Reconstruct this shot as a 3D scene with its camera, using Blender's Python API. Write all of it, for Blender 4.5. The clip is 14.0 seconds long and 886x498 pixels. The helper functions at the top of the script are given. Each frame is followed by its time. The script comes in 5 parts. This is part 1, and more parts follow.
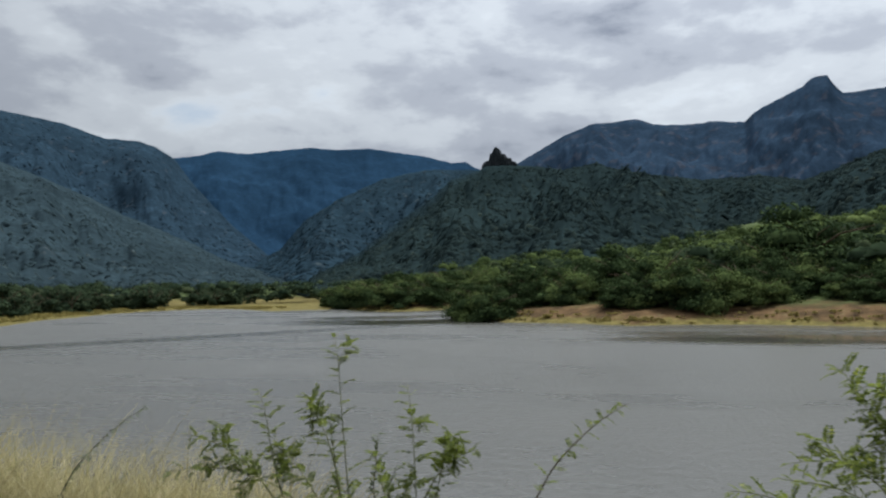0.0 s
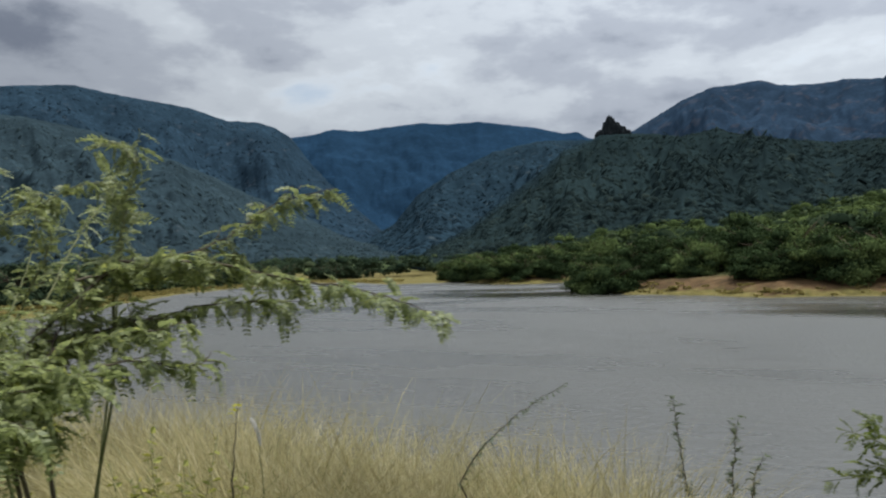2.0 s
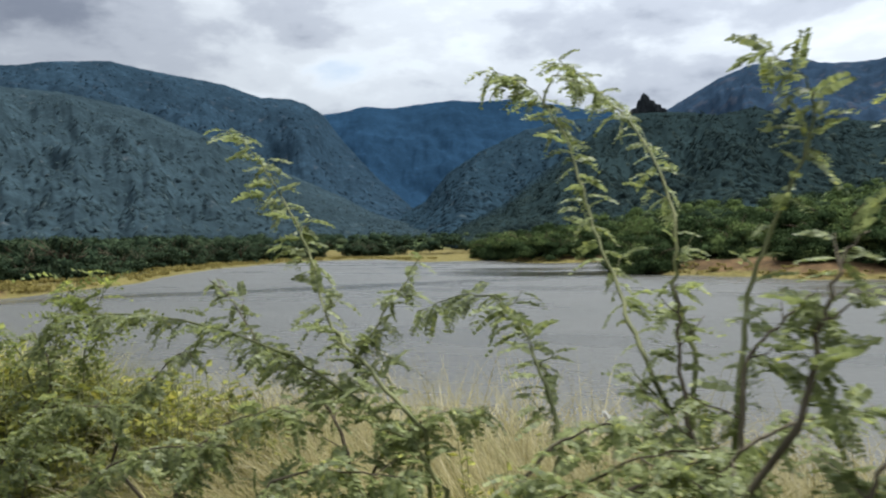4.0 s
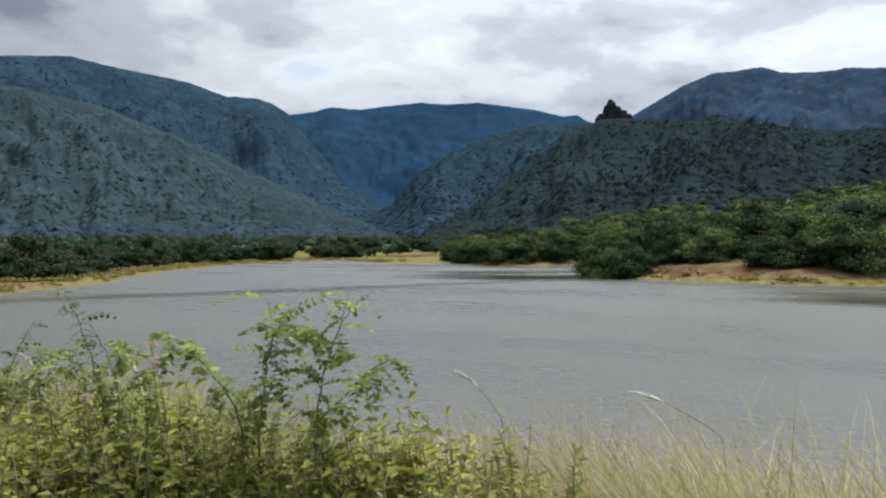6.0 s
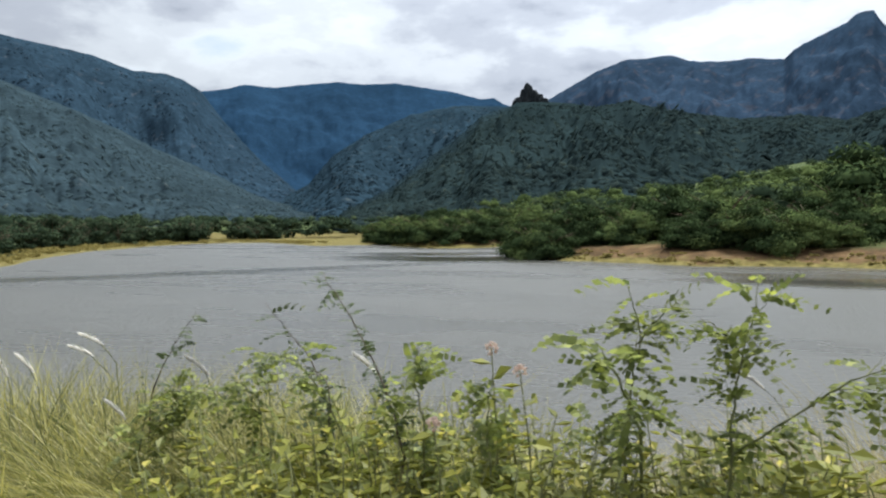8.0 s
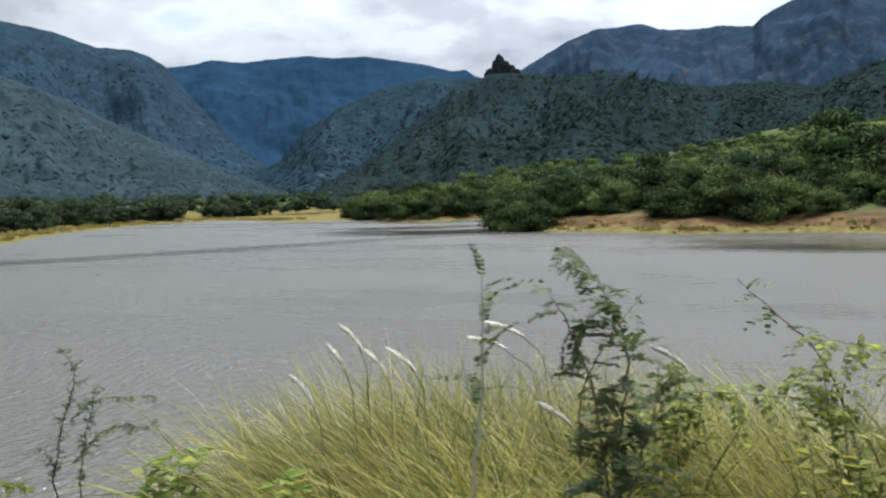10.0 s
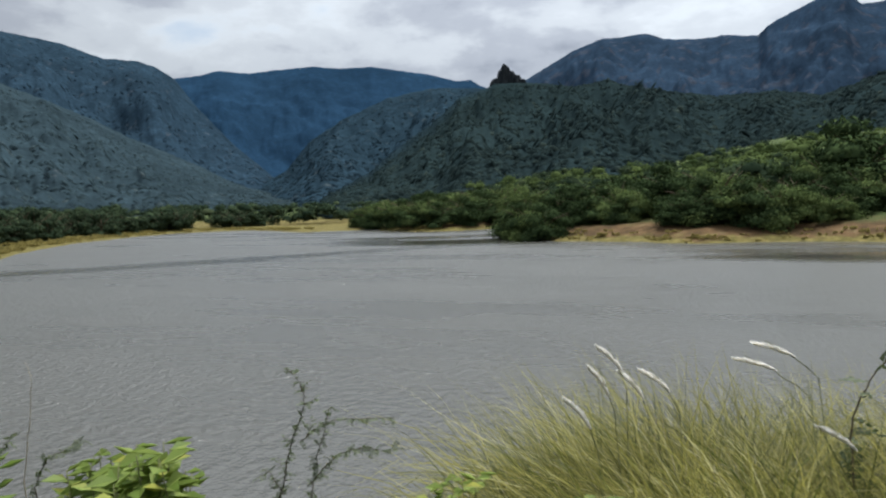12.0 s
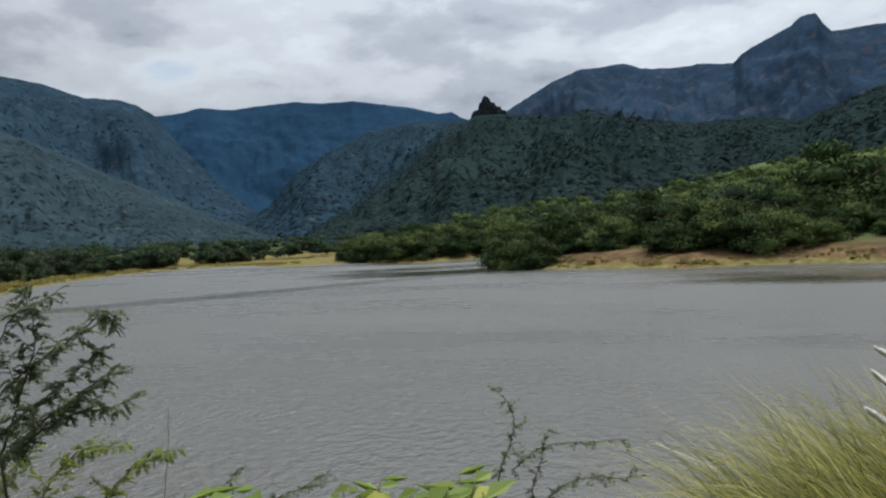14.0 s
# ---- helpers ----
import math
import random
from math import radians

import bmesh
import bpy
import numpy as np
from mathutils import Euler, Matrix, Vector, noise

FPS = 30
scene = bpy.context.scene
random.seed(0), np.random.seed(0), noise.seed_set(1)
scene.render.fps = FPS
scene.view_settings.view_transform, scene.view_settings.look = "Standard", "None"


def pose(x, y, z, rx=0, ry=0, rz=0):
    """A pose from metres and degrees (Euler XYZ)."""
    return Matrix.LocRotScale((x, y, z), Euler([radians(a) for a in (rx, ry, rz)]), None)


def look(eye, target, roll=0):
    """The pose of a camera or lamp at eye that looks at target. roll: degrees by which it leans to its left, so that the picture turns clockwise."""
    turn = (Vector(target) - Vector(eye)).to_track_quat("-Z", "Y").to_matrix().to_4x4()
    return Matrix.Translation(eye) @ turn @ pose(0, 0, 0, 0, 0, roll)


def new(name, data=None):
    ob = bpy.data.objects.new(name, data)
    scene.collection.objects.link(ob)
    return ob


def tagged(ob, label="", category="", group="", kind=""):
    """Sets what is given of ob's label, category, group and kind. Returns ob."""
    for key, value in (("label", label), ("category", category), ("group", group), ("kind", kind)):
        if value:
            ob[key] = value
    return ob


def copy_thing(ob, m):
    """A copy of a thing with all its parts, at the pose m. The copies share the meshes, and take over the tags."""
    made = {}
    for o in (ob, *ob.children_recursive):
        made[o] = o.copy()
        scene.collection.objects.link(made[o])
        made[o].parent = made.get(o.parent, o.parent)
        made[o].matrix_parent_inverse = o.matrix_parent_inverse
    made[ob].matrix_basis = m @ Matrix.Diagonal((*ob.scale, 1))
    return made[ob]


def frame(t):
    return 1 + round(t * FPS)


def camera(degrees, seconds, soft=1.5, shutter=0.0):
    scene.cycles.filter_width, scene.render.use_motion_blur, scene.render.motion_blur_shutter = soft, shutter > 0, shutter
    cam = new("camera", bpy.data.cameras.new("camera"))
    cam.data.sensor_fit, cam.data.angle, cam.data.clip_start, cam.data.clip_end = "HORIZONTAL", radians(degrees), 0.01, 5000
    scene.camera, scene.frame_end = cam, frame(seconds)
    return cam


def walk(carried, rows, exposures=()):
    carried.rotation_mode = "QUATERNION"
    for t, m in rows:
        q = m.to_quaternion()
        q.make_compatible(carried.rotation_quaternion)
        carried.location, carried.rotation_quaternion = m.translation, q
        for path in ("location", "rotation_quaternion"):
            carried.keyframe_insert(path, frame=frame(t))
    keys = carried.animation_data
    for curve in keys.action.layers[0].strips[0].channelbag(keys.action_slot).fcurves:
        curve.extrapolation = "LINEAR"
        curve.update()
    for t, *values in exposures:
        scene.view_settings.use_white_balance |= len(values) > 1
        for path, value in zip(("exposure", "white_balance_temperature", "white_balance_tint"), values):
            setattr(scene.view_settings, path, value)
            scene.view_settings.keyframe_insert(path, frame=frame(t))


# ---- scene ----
# ---- camera and walk ----
cam = camera(60.3, 14.0, soft=2.2, shutter=0.15)
# seconds, x, y, z, turn to the left of +y, tilt up, lean
PATH = [
    (0, 0.343, 0.405, 6.064, 19.50, 2.78, -1.12),
    (0.5, -0.043, 0.415, 6.062, 21.77, 3.16, -1.20),
    (1, -0.367, 0.432, 6.069, 23.89, 3.13, -1.25),
    (1.5, -0.706, 0.434, 6.033, 25.92, 2.23, -1.52),
    (2, -1.057, 0.478, 6.021, 27.90, 0.96, -1.68),
    (2.5, -1.426, 0.476, 6.026, 29.48, -0.16, -2.14),
    (3, -1.674, 0.515, 5.972, 30.49, -0.68, -1.73),
    (3.5, -1.987, 0.531, 5.958, 30.14, -0.35, -1.02),
    (4, -2.318, 0.540, 5.959, 30.18, -0.63, -1.03),
    (6.5, -4.205, 0.654, 6.016, 26.32, -0.42, -0.22),
    (7, -4.546, 0.658, 5.998, 24.74, -0.55, -0.05),
    (7.5, -4.928, 0.646, 5.992, 22.97, -1.20, -0.08),
    (8, -5.313, 0.637, 5.987, 21.45, -1.90, -0.24),
    (10.5, -7.236, 0.499, 5.967, 19.53, -4.18, -1.55),
    (11, -7.381, 0.422, 5.988, 19.67, -4.29, -1.54),
    (11.5, -7.529, 0.382, 6.010, 19.76, -3.87, -1.52),
    (12, -7.731, 0.351, 6.013, 19.95, -3.18, -1.57),
    (12.5, -7.924, 0.326, 6.005, 19.92, -2.59, -1.81),
    (13, -8.170, 0.344, 5.962, 20.28, -2.52, -3.42),
    (13.5, -8.359, 0.396, 5.923, 20.21, -2.05, -4.20),
    (14, -8.515, 0.430, 5.920, 18.72, -0.87, -2.86),
]


def aim(turn, tilt, lean):
    """The camera's turn from degrees of yaw, pitch and roll."""
    return (Matrix.Rotation(radians(turn), 4, "Z") @ Matrix.Rotation(radians(90 + tilt), 4, "X")
            @ Matrix.Rotation(radians(lean), 4, "Z"))


walk(cam, [(t, Matrix.Translation((x, y, z)) @ aim(a, b, c)) for t, x, y, z, a, b, c in PATH],
     exposures=[(t, e, 6080, 6) for t, e in ((0, 0.0), (2.5, 0.0), (3.0, 0.32), (4.0, 0.45), (6.5, 0.4), (7.5, 0.27), (8.0, 0.55), (10.5, 0.62), (11.2, 0.7), (12.0, 0.24), (12.5, 0.2), (13.0, 0.1), (13.5, 0.25), (14.0, 0.08))])

# ---- sky and sun ----
SUN_AZ, SUN_EL = radians(12), radians(68)          # from +y towards +x, above the horizon
world = bpy.data.worlds.new("sky")
scene.world = world
world.use_nodes = True
wt = world.node_tree
wt.nodes.clear()


def link(tree, a, b):
    tree.links.new(a, b)


def wnode(kind, **kw):
    n = wt.nodes.new(kind)
    for k, v in kw.items():
        n.inputs[k].default_value = v
    return n


sky = wt.nodes.new("ShaderNodeTexSky")
sky.sky_type, sky.sun_disc = "NISHITA", False
sky.sun_elevation, sky.sun_rotation = SUN_EL, SUN_AZ
bg_sky, bg_cloud = wnode("ShaderNodeBackground", Strength=0.1), wnode("ShaderNodeBackground", Strength=1.0)
link(wt, sky.outputs["Color"], bg_sky.inputs["Color"])
coord = wt.nodes.new("ShaderNodeTexCoord")
sep = wt.nodes.new("ShaderNodeSeparateXYZ")
link(wt, coord.outputs["Generated"], sep.inputs[0])


def wmath(op, a, b):
    n = wt.nodes.new("ShaderNodeMath")
    n.operation = op
    for i, v in enumerate((a, b)):
        if isinstance(v, (int, float)):
            n.inputs[i].default_value = v
        else:
            link(wt, v, n.inputs[i])
    return n.outputs[0]


def wramp(stops, fac, ease="EASE"):
    n = wt.nodes.new("ShaderNodeValToRGB")
    n.color_ramp.interpolation = ease
    while len(n.color_ramp.elements) < len(stops):
        n.color_ramp.elements.new(0.5)
    for e, (p, c) in zip(n.color_ramp.elements, stops):
        e.position, e.color = p, (*c, 1)
    link(wt, fac, n.inputs[0])
    return n.outputs[0]


# heaped clouds, a little flattened towards the horizon
deck = wt.nodes.new("ShaderNodeMapping")
deck.inputs["Scale"].default_value = (1.0, 1.0, 2.3)
deck.inputs["Location"].default_value = (7.7, 2.9, 4.2)
link(wt, coord.outputs["Generated"], deck.inputs["Vector"])


def wnoise(scale, detail, rough, distort=0.0):
    n = wnode("ShaderNodeTexNoise", Scale=scale, Detail=detail, Roughness=rough, Distortion=distort)
    link(wt, deck.outputs[0], n.inputs["Vector"])
    return n.outputs["Fac"]


heaps = wnoise(6.5, 8.0, 0.56, 0.1)
banks = wnoise(2.6, 3.0, 0.5, 0.1)
mixed = wmath("ADD", wmath("MULTIPLY", heaps, 0.52), wmath("MULTIPLY", banks, 0.48))
cloud = wramp([(0.37, (1.0, 1.02, 1.06)), (0.45, (0.82, 0.84, 0.89)), (0.53, (0.60, 0.62, 0.69)), (0.66, (0.30, 0.325, 0.40))], mixed)
# thin cloud towards the hidden sun lets more light through
toward = wt.nodes.new("ShaderNodeVectorMath")
toward.operation = "DOT_PRODUCT"
link(wt, coord.outputs["Generated"], toward.inputs[0])
toward.inputs[1].default_value = (math.sin(SUN_AZ) * math.cos(SUN_EL), math.cos(SUN_AZ) * math.cos(SUN_EL), math.sin(SUN_EL))
near_sun = wmath("MAXIMUM", toward.outputs["Value"], 0.0)
link(wt, cloud, bg_cloud.inputs["Color"])
link(wt, wmath("ADD", 0.45, wmath("MULTIPLY", wmath("MULTIPLY", near_sun, near_sun), 1.2)), bg_cloud.inputs["Strength"])
cover = wramp([(0.30, (0.55, 0.55, 0.55)), (0.42, (1, 1, 1))], mixed)
mix = wt.nodes.new("ShaderNodeMixShader")
link(wt, cover, mix.inputs[0])
link(wt, bg_sky.outputs[0], mix.inputs[1])
link(wt, bg_cloud.outputs[0], mix.inputs[2])
wout = wt.nodes.new("ShaderNodeOutputWorld")
link(wt, mix.outputs[0], wout.inputs["Surface"])

sun_data = bpy.data.lights.new("sun", "SUN")
sun_data.energy, sun_data.angle, sun_data.color = 3.6, radians(12), (1.0, 0.95, 0.86)
sun = new("sun", sun_data)
sun.matrix_world = look((0, 0, 500), (-500 * math.sin(SUN_AZ) * math.cos(SUN_EL), -500 * math.cos(SUN_AZ) * math.cos(SUN_EL),
                                      500 - 500 * math.sin(SUN_EL)))


# ---- materials ----
class Mat:
    """A node material with a few short helpers."""

    def __init__(self, name, rough=0.8, spec=0.3):
        self.m = bpy.data.materials.new(name)
        self.m.use_nodes = True
        self.t = self.m.node_tree
        self.b = self.t.nodes["Principled BSDF"]
        self.b.inputs["Roughness"].default_value = rough
        self.b.inputs["Specular IOR Level"].default_value = spec
        self.out = self.t.nodes["Material Output"]
        self.co = self.t.nodes.new("ShaderNodeTexCoord")
        self.geo = self.t.nodes.new("ShaderNodeNewGeometry")

    def put(self, a, b):
        self.t.links.new(a, b)
        return self

    def noise(self, scale, detail=4.0, rough=0.55, stretch=None, kind="ShaderNodeTexNoise"):
        n = self.t.nodes.new(kind)
        n.inputs["Scale"].default_value = scale
        if kind == "ShaderNodeTexNoise":
            n.inputs["Detail"].default_value, n.inputs["Roughness"].default_value = detail, rough
        src = self.geo.outputs["Position"]
        if stretch:
            mp = self.t.nodes.new("ShaderNodeMapping")
            mp.inputs["Scale"].default_value = stretch
            self.put(src, mp.inputs["Vector"])
            src = mp.outputs[0]
        self.put(src, n.inputs["Vector"])
        return n.outputs["Fac"] if kind == "ShaderNodeTexNoise" else n.outputs["Distance"]

    def math(self, op, a, b):
        n = self.t.nodes.new("ShaderNodeMath")
        n.operation = op
        for i, v in enumerate((a, b)):
            if isinstance(v, (int, float)):
                n.inputs[i].default_value = v
            else:
                self.put(v, n.inputs[i])
        return n.outputs[0]

    def ramp(self, fac, stops):
        n = self.t.nodes.new("ShaderNodeValToRGB")
        while len(n.color_ramp.elements) < len(stops):
            n.color_ramp.elements.new(0.5)
        for e, (p, c) in zip(n.color_ramp.elements, stops):
            e.position, e.color = p, (*(c if isinstance(c, tuple) else (c, c, c)), 1)
        self.put(fac, n.inputs[0])
        return n.outputs[0]

    def mix(self, fac, a, b, kind="MIX"):
        n = self.t.nodes.new("ShaderNodeMix")
        n.data_type, n.blend_type = "RGBA", kind
        for i, v in ((0, fac), (6, a), (7, b)):
            if isinstance(v, (int, float)):
                n.inputs[i].default_value = v
            elif isinstance(v, tuple):
                n.inputs[i].default_value = (*v, 1)
            else:
                self.put(v, n.inputs[i])
        return n.outputs[2]

    def bump(self, height, strength, distance):
        n = self.t.nodes.new("ShaderNodeBump")
        n.inputs["Strength"].default_value, n.inputs["Distance"].default_value = strength, distance
        self.put(height, n.inputs["Height"])
        self.put(n.outputs[0], self.b.inputs["Normal"])
        return n

    def color(self, c):
        if isinstance(c, tuple):
            self.b.inputs["Base Color"].default_value = (*c, 1)
        else:
            self.put(c, self.b.inputs["Base Color"])
        return self


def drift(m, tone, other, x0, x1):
    """Mixes a wood's tone into another, bluer with painted haze, between two eastings, along a ragged line."""
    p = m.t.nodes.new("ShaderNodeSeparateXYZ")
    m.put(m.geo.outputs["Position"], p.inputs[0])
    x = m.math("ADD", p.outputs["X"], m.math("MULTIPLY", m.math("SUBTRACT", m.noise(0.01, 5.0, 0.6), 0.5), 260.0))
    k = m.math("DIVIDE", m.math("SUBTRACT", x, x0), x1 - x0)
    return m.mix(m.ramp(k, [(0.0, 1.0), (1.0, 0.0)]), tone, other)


def leaf_material(name, dark, light, accent, through_light=0.35, amount=0.06, gloss=0.0, grain=1.3, other=None):
    """Foliage: each leaf its own tone between dark and light, a few in the accent, some light passing through."""
    m = Mat(name, 0.9 if gloss == 0 else 0.5, gloss)
    rnd = m.geo.outputs["Random Per Island"]
    tone = m.ramp(rnd, [(0.0, dark), (0.55, tuple((a + b) / 2 for a, b in zip(dark, light))), (1.0 - amount, light), (1.0, accent)])
    patch = m.ramp(m.noise(grain, 3.0), [(0.3, 0.72), (0.7, 1.15)])
    col = m.mix(1.0, drift(m, tone, *other) if other else tone, patch, "MULTIPLY")
    m.color(col)
    tr = m.t.nodes.new("ShaderNodeBsdfTranslucent")
    m.put(col, tr.inputs["Color"])
    mx = m.t.nodes.new("ShaderNodeMixShader")
    mx.inputs[0].default_value = through_light
    m.put(m.b.outputs[0], mx.inputs[1]).put(tr.outputs[0], mx.inputs[2]).put(mx.outputs[0], m.out.inputs["Surface"])
    return m.m


def forest_material(name, mid, rock, rock_at, scale=1.0, depth=1.0, other=None):
    """A wooded hillside from afar: single crowns, patches of thicker and thinner wood, rock faces."""
    m = Mat(name, 1.0, 0.0)
    crowns = m.noise(0.20 * scale, 4.0, 0.6)
    groves = m.noise(0.06 * scale, 5.0, 0.65)
    patches = m.noise(0.016 * scale, 5.0, 0.6)
    broad = m.noise(0.004 * scale, 3.0, 0.5)
    tone = m.math("MULTIPLY", m.math("MULTIPLY", m.ramp(crowns, [(0.32, 1 - 0.45 * depth), (0.5, 0.97), (0.68, 1 + 0.5 * depth)]),
                  m.ramp(patches, [(0.3, 1 - 0.3 * depth), (0.7, 1 + 0.35 * depth)])), m.ramp(broad, [(0.35, 0.85), (0.65, 1.15)]))
    tone = m.math("MULTIPLY", tone, m.ramp(groves, [(0.33, 1 - 0.4 * depth), (0.5, 0.97), (0.67, 1 + 0.5 * depth)]))
    green = m.mix(1.0, drift(m, mid, *other) if other else mid, tone, "MULTIPLY")
    faces = m.noise(0.045 * scale, 6.0, 0.62)
    stone = m.mix(1.0, rock, m.ramp(m.noise(0.07 * scale, 5.0), [(0.3, 0.5), (0.7, 1.15)]), "MULTIPLY")
    m.color(m.mix(m.ramp(faces, [(rock_at, 0.0), (rock_at + 0.05, 0.75)]), green, stone))
    m.bump(groves, 0.5, 1.6 / scale)
    return m.m


# the blue in these hill and crown colours stands for haze in the air
HILL_FAR = forest_material("haze_blue_forest", (0.018, 0.043, 0.080), (0.034, 0.056, 0.084), 0.68, 0.5, 0.3)
HILL_LEFT = forest_material("haze_blue_green_forest", (0.023, 0.042, 0.062), (0.065, 0.080, 0.098), 0.62, 0.6, 0.5)
HILL_SCRUB = forest_material("haze_tinted_scrub_slope", (0.030, 0.047, 0.057), (0.110, 0.122, 0.130), 0.66, 0.8, 0.5)
HILL_SPUR = forest_material("haze_dimmed_green_spur", (0.021, 0.039, 0.055), (0.070, 0.088, 0.096), 0.62, 0.8, 0.55)
# the ridge and its crowns pass westwards into the spur's haze blue
HILL_MID = forest_material("dark_green_to_haze_forest", (0.019, 0.031, 0.033), (0.045, 0.055, 0.058), 0.72, 1.0, 0.4, ((0.021, 0.038, 0.050), -560, -330))
HILL_ROCK = forest_material("haze_tinted_rocky_mountain", (0.029, 0.050, 0.082), (0.064, 0.074, 0.100), 0.56, 0.5, 0.3)
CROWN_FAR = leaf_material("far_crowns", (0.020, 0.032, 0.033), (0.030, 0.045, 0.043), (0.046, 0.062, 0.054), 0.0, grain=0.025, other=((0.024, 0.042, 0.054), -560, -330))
CROWN_GREY = leaf_material("haze_tinted_grey_green_crowns", (0.034, 0.053, 0.062), (0.044, 0.066, 0.074), (0.075, 0.098, 0.104), 0.0, grain=0.02)
CROWN_SPUR = leaf_material("haze_tinted_spur_crowns", (0.020, 0.037, 0.051), (0.026, 0.045, 0.060), (0.050, 0.070, 0.082), 0.0, grain=0.012)
CROWN_LEFT = leaf_material("haze_tinted_mountain_crowns", (0.021, 0.039, 0.058), (0.028, 0.048, 0.068), (0.052, 0.072, 0.090), 0.0, grain=0.012)
THICKET = leaf_material("thicket_leaves", (0.046, 0.070, 0.027), (0.150, 0.195, 0.068), (0.20, 0.25, 0.09), 0.12, grain=0.35)
THICKET_DARK = leaf_material("dark_thicket_leaves", (0.022, 0.037, 0.017), (0.072, 0.106, 0.043), (0.11, 0.15, 0.06), 0.08, grain=0.35)
STRAW_FAR = leaf_material("bank_grass", (0.24, 0.205, 0.070), (0.40, 0.34, 0.125), (0.48, 0.41, 0.17), 0.45)
BUSH_FAR = leaf_material("far_bank_leaves", (0.022, 0.037, 0.023), (0.068, 0.094, 0.050), (0.10, 0.125, 0.065), 0.08, grain=0.12)

g = Mat("earth_and_grass", 0.95, 0.1)
soil = g.ramp(g.noise(0.35, 6.0, 0.6), [(0.3, (0.046, 0.031, 0.016)), (0.46, (0.095, 0.060, 0.029)), (0.58, (0.150, 0.092, 0.045)), (0.7, (0.190, 0.145, 0.075))])
turf_col = g.ramp(g.noise(0.9, 5.0, 0.6), [(0.3, (0.08, 0.074, 0.024)), (0.5, (0.155, 0.130, 0.042)), (0.72, (0.26, 0.215, 0.08))])
gz = g.t.nodes.new("ShaderNodeSeparateXYZ")
g.put(g.geo.outputs["Position"], gz.inputs[0])
scrub = g.ramp(g.noise(0.5, 5.0), [(0.35, (0.045, 0.065, 0.022)), (0.7, (0.10, 0.13, 0.045))])
level = g.math("ADD", gz.outputs["Z"], g.math("MULTIPLY", g.math("SUBTRACT", g.noise(0.22, 6.0, 0.7), 0.5), 3.4))
bare = g.math("MULTIPLY", g.ramp(g.math("MULTIPLY", level, 0.1), [(0.035, 0.0), (0.085, 1.0)]),
              g.ramp(g.math("ADD", g.math("MULTIPLY", gz.outputs["X"], 0.02), 2.5), [(0.38, 0.12), (0.56, 1.0)]))         # grass at the waterline, bare earth above
inland = g.ramp(g.math("MULTIPLY", level, 0.1), [(0.20, 0.0), (0.32, 1.0)])         # then the scrub floor
g.color(g.mix(inland, g.mix(bare, turf_col, soil), scrub))
g.bump(g.noise(1.6, 6.0, 0.65), 0.8, 0.25)
GROUND = g.m

cr = Mat("dark_crag", 1.0, 0.0)
cr.color(cr.ramp(cr.noise(0.12, 6.0, 0.65), [(0.32, (0.020, 0.024, 0.028)), (0.52, (0.040, 0.046, 0.050)), (0.7, (0.075, 0.080, 0.084))]))
cr.bump(cr.noise(0.3, 5.0, 0.6, (1, 1, 0.4)), 1.0, 2.5)
CRAG = cr.m

w = Mat("murky_lake_water", 0.10, 1.0)
w.b.inputs["IOR"].default_value = 1.33
w.color(w.mix(w.noise(0.02, 3.0), (0.088, 0.086, 0.076), (0.106, 0.103, 0.092)))
ripple = w.math("ADD", w.noise(2.3, 3.0, 0.5, (1.2, 0.85, 1.0)), w.math("MULTIPLY", w.noise(7.0, 2.0, 0.5), 0.35))
ripple = w.math("SUBTRACT", ripple, 0.675)
wp = w.t.nodes.new("ShaderNodeSeparateXYZ")
w.put(w.geo.outputs["Position"], wp.inputs[0])
px, py = wp.outputs["X"], wp.outputs["Y"]
streaks = w.noise(0.035, 6.0, 0.66, (0.45, 1.6, 1.0))


def pool(cx, cy, rx, ry, lo, hi):
    """A patch of smoother water, broken into streaks."""
    ex, ey = w.math("DIVIDE", w.math("SUBTRACT", px, cx), rx), w.math("DIVIDE", w.math("SUBTRACT", py, cy), ry)
    d = w.math("ADD", w.math("MULTIPLY", ex, ex), w.math("MULTIPLY", ey, ey))
    return w.math("MULTIPLY", w.ramp(d, [(0.35, 1.0), (1.0, 0.0)]), w.ramp(streaks, [(lo, 0.0), (hi, 1.0)]))


# one long slick down the lake, still water off the inlet and under the right bank
across = w.math("ADD", w.math("MULTIPLY", w.math("ADD", px, 68.0), 0.84), w.math("MULTIPLY", w.math("SUBTRACT", py, 77.0), -0.54))
across = w.math("ADD", across, w.math("MULTIPLY", w.math("SUBTRACT", w.noise(0.03, 4.0, 0.6), 0.5), 9.0))
slick = w.math("MULTIPLY", w.ramp(w.math("MULTIPLY", w.math("ABSOLUTE", across, 0.0), 0.1), [(0.16, 1.0), (0.6, 0.0)]),
               w.ramp(w.math("MULTIPLY", py, 0.005), [(0.45, 0.7), (0.72, 0.0)]))
still = w.math("MAXIMUM", slick, w.math("MAXIMUM", pool(-54, 131, 30, 26, 0.40, 0.52), pool(18, 92, 34, 20, 0.38, 0.54)))
still = w.math("MAXIMUM", still, w.math("MULTIPLY", pool(-110, 150, 60, 60, 0.54, 0.64), 0.6))
gusts = w.ramp(w.noise(0.02, 6.0, 0.68, (0.5, 1.3, 1.0)), [(0.36, 0.45), (0.6, 1.0)])
ruffled = w.math("MULTIPLY", gusts, w.math("SUBTRACT", 1.0, w.math("MULTIPLY", still, 0.95)))
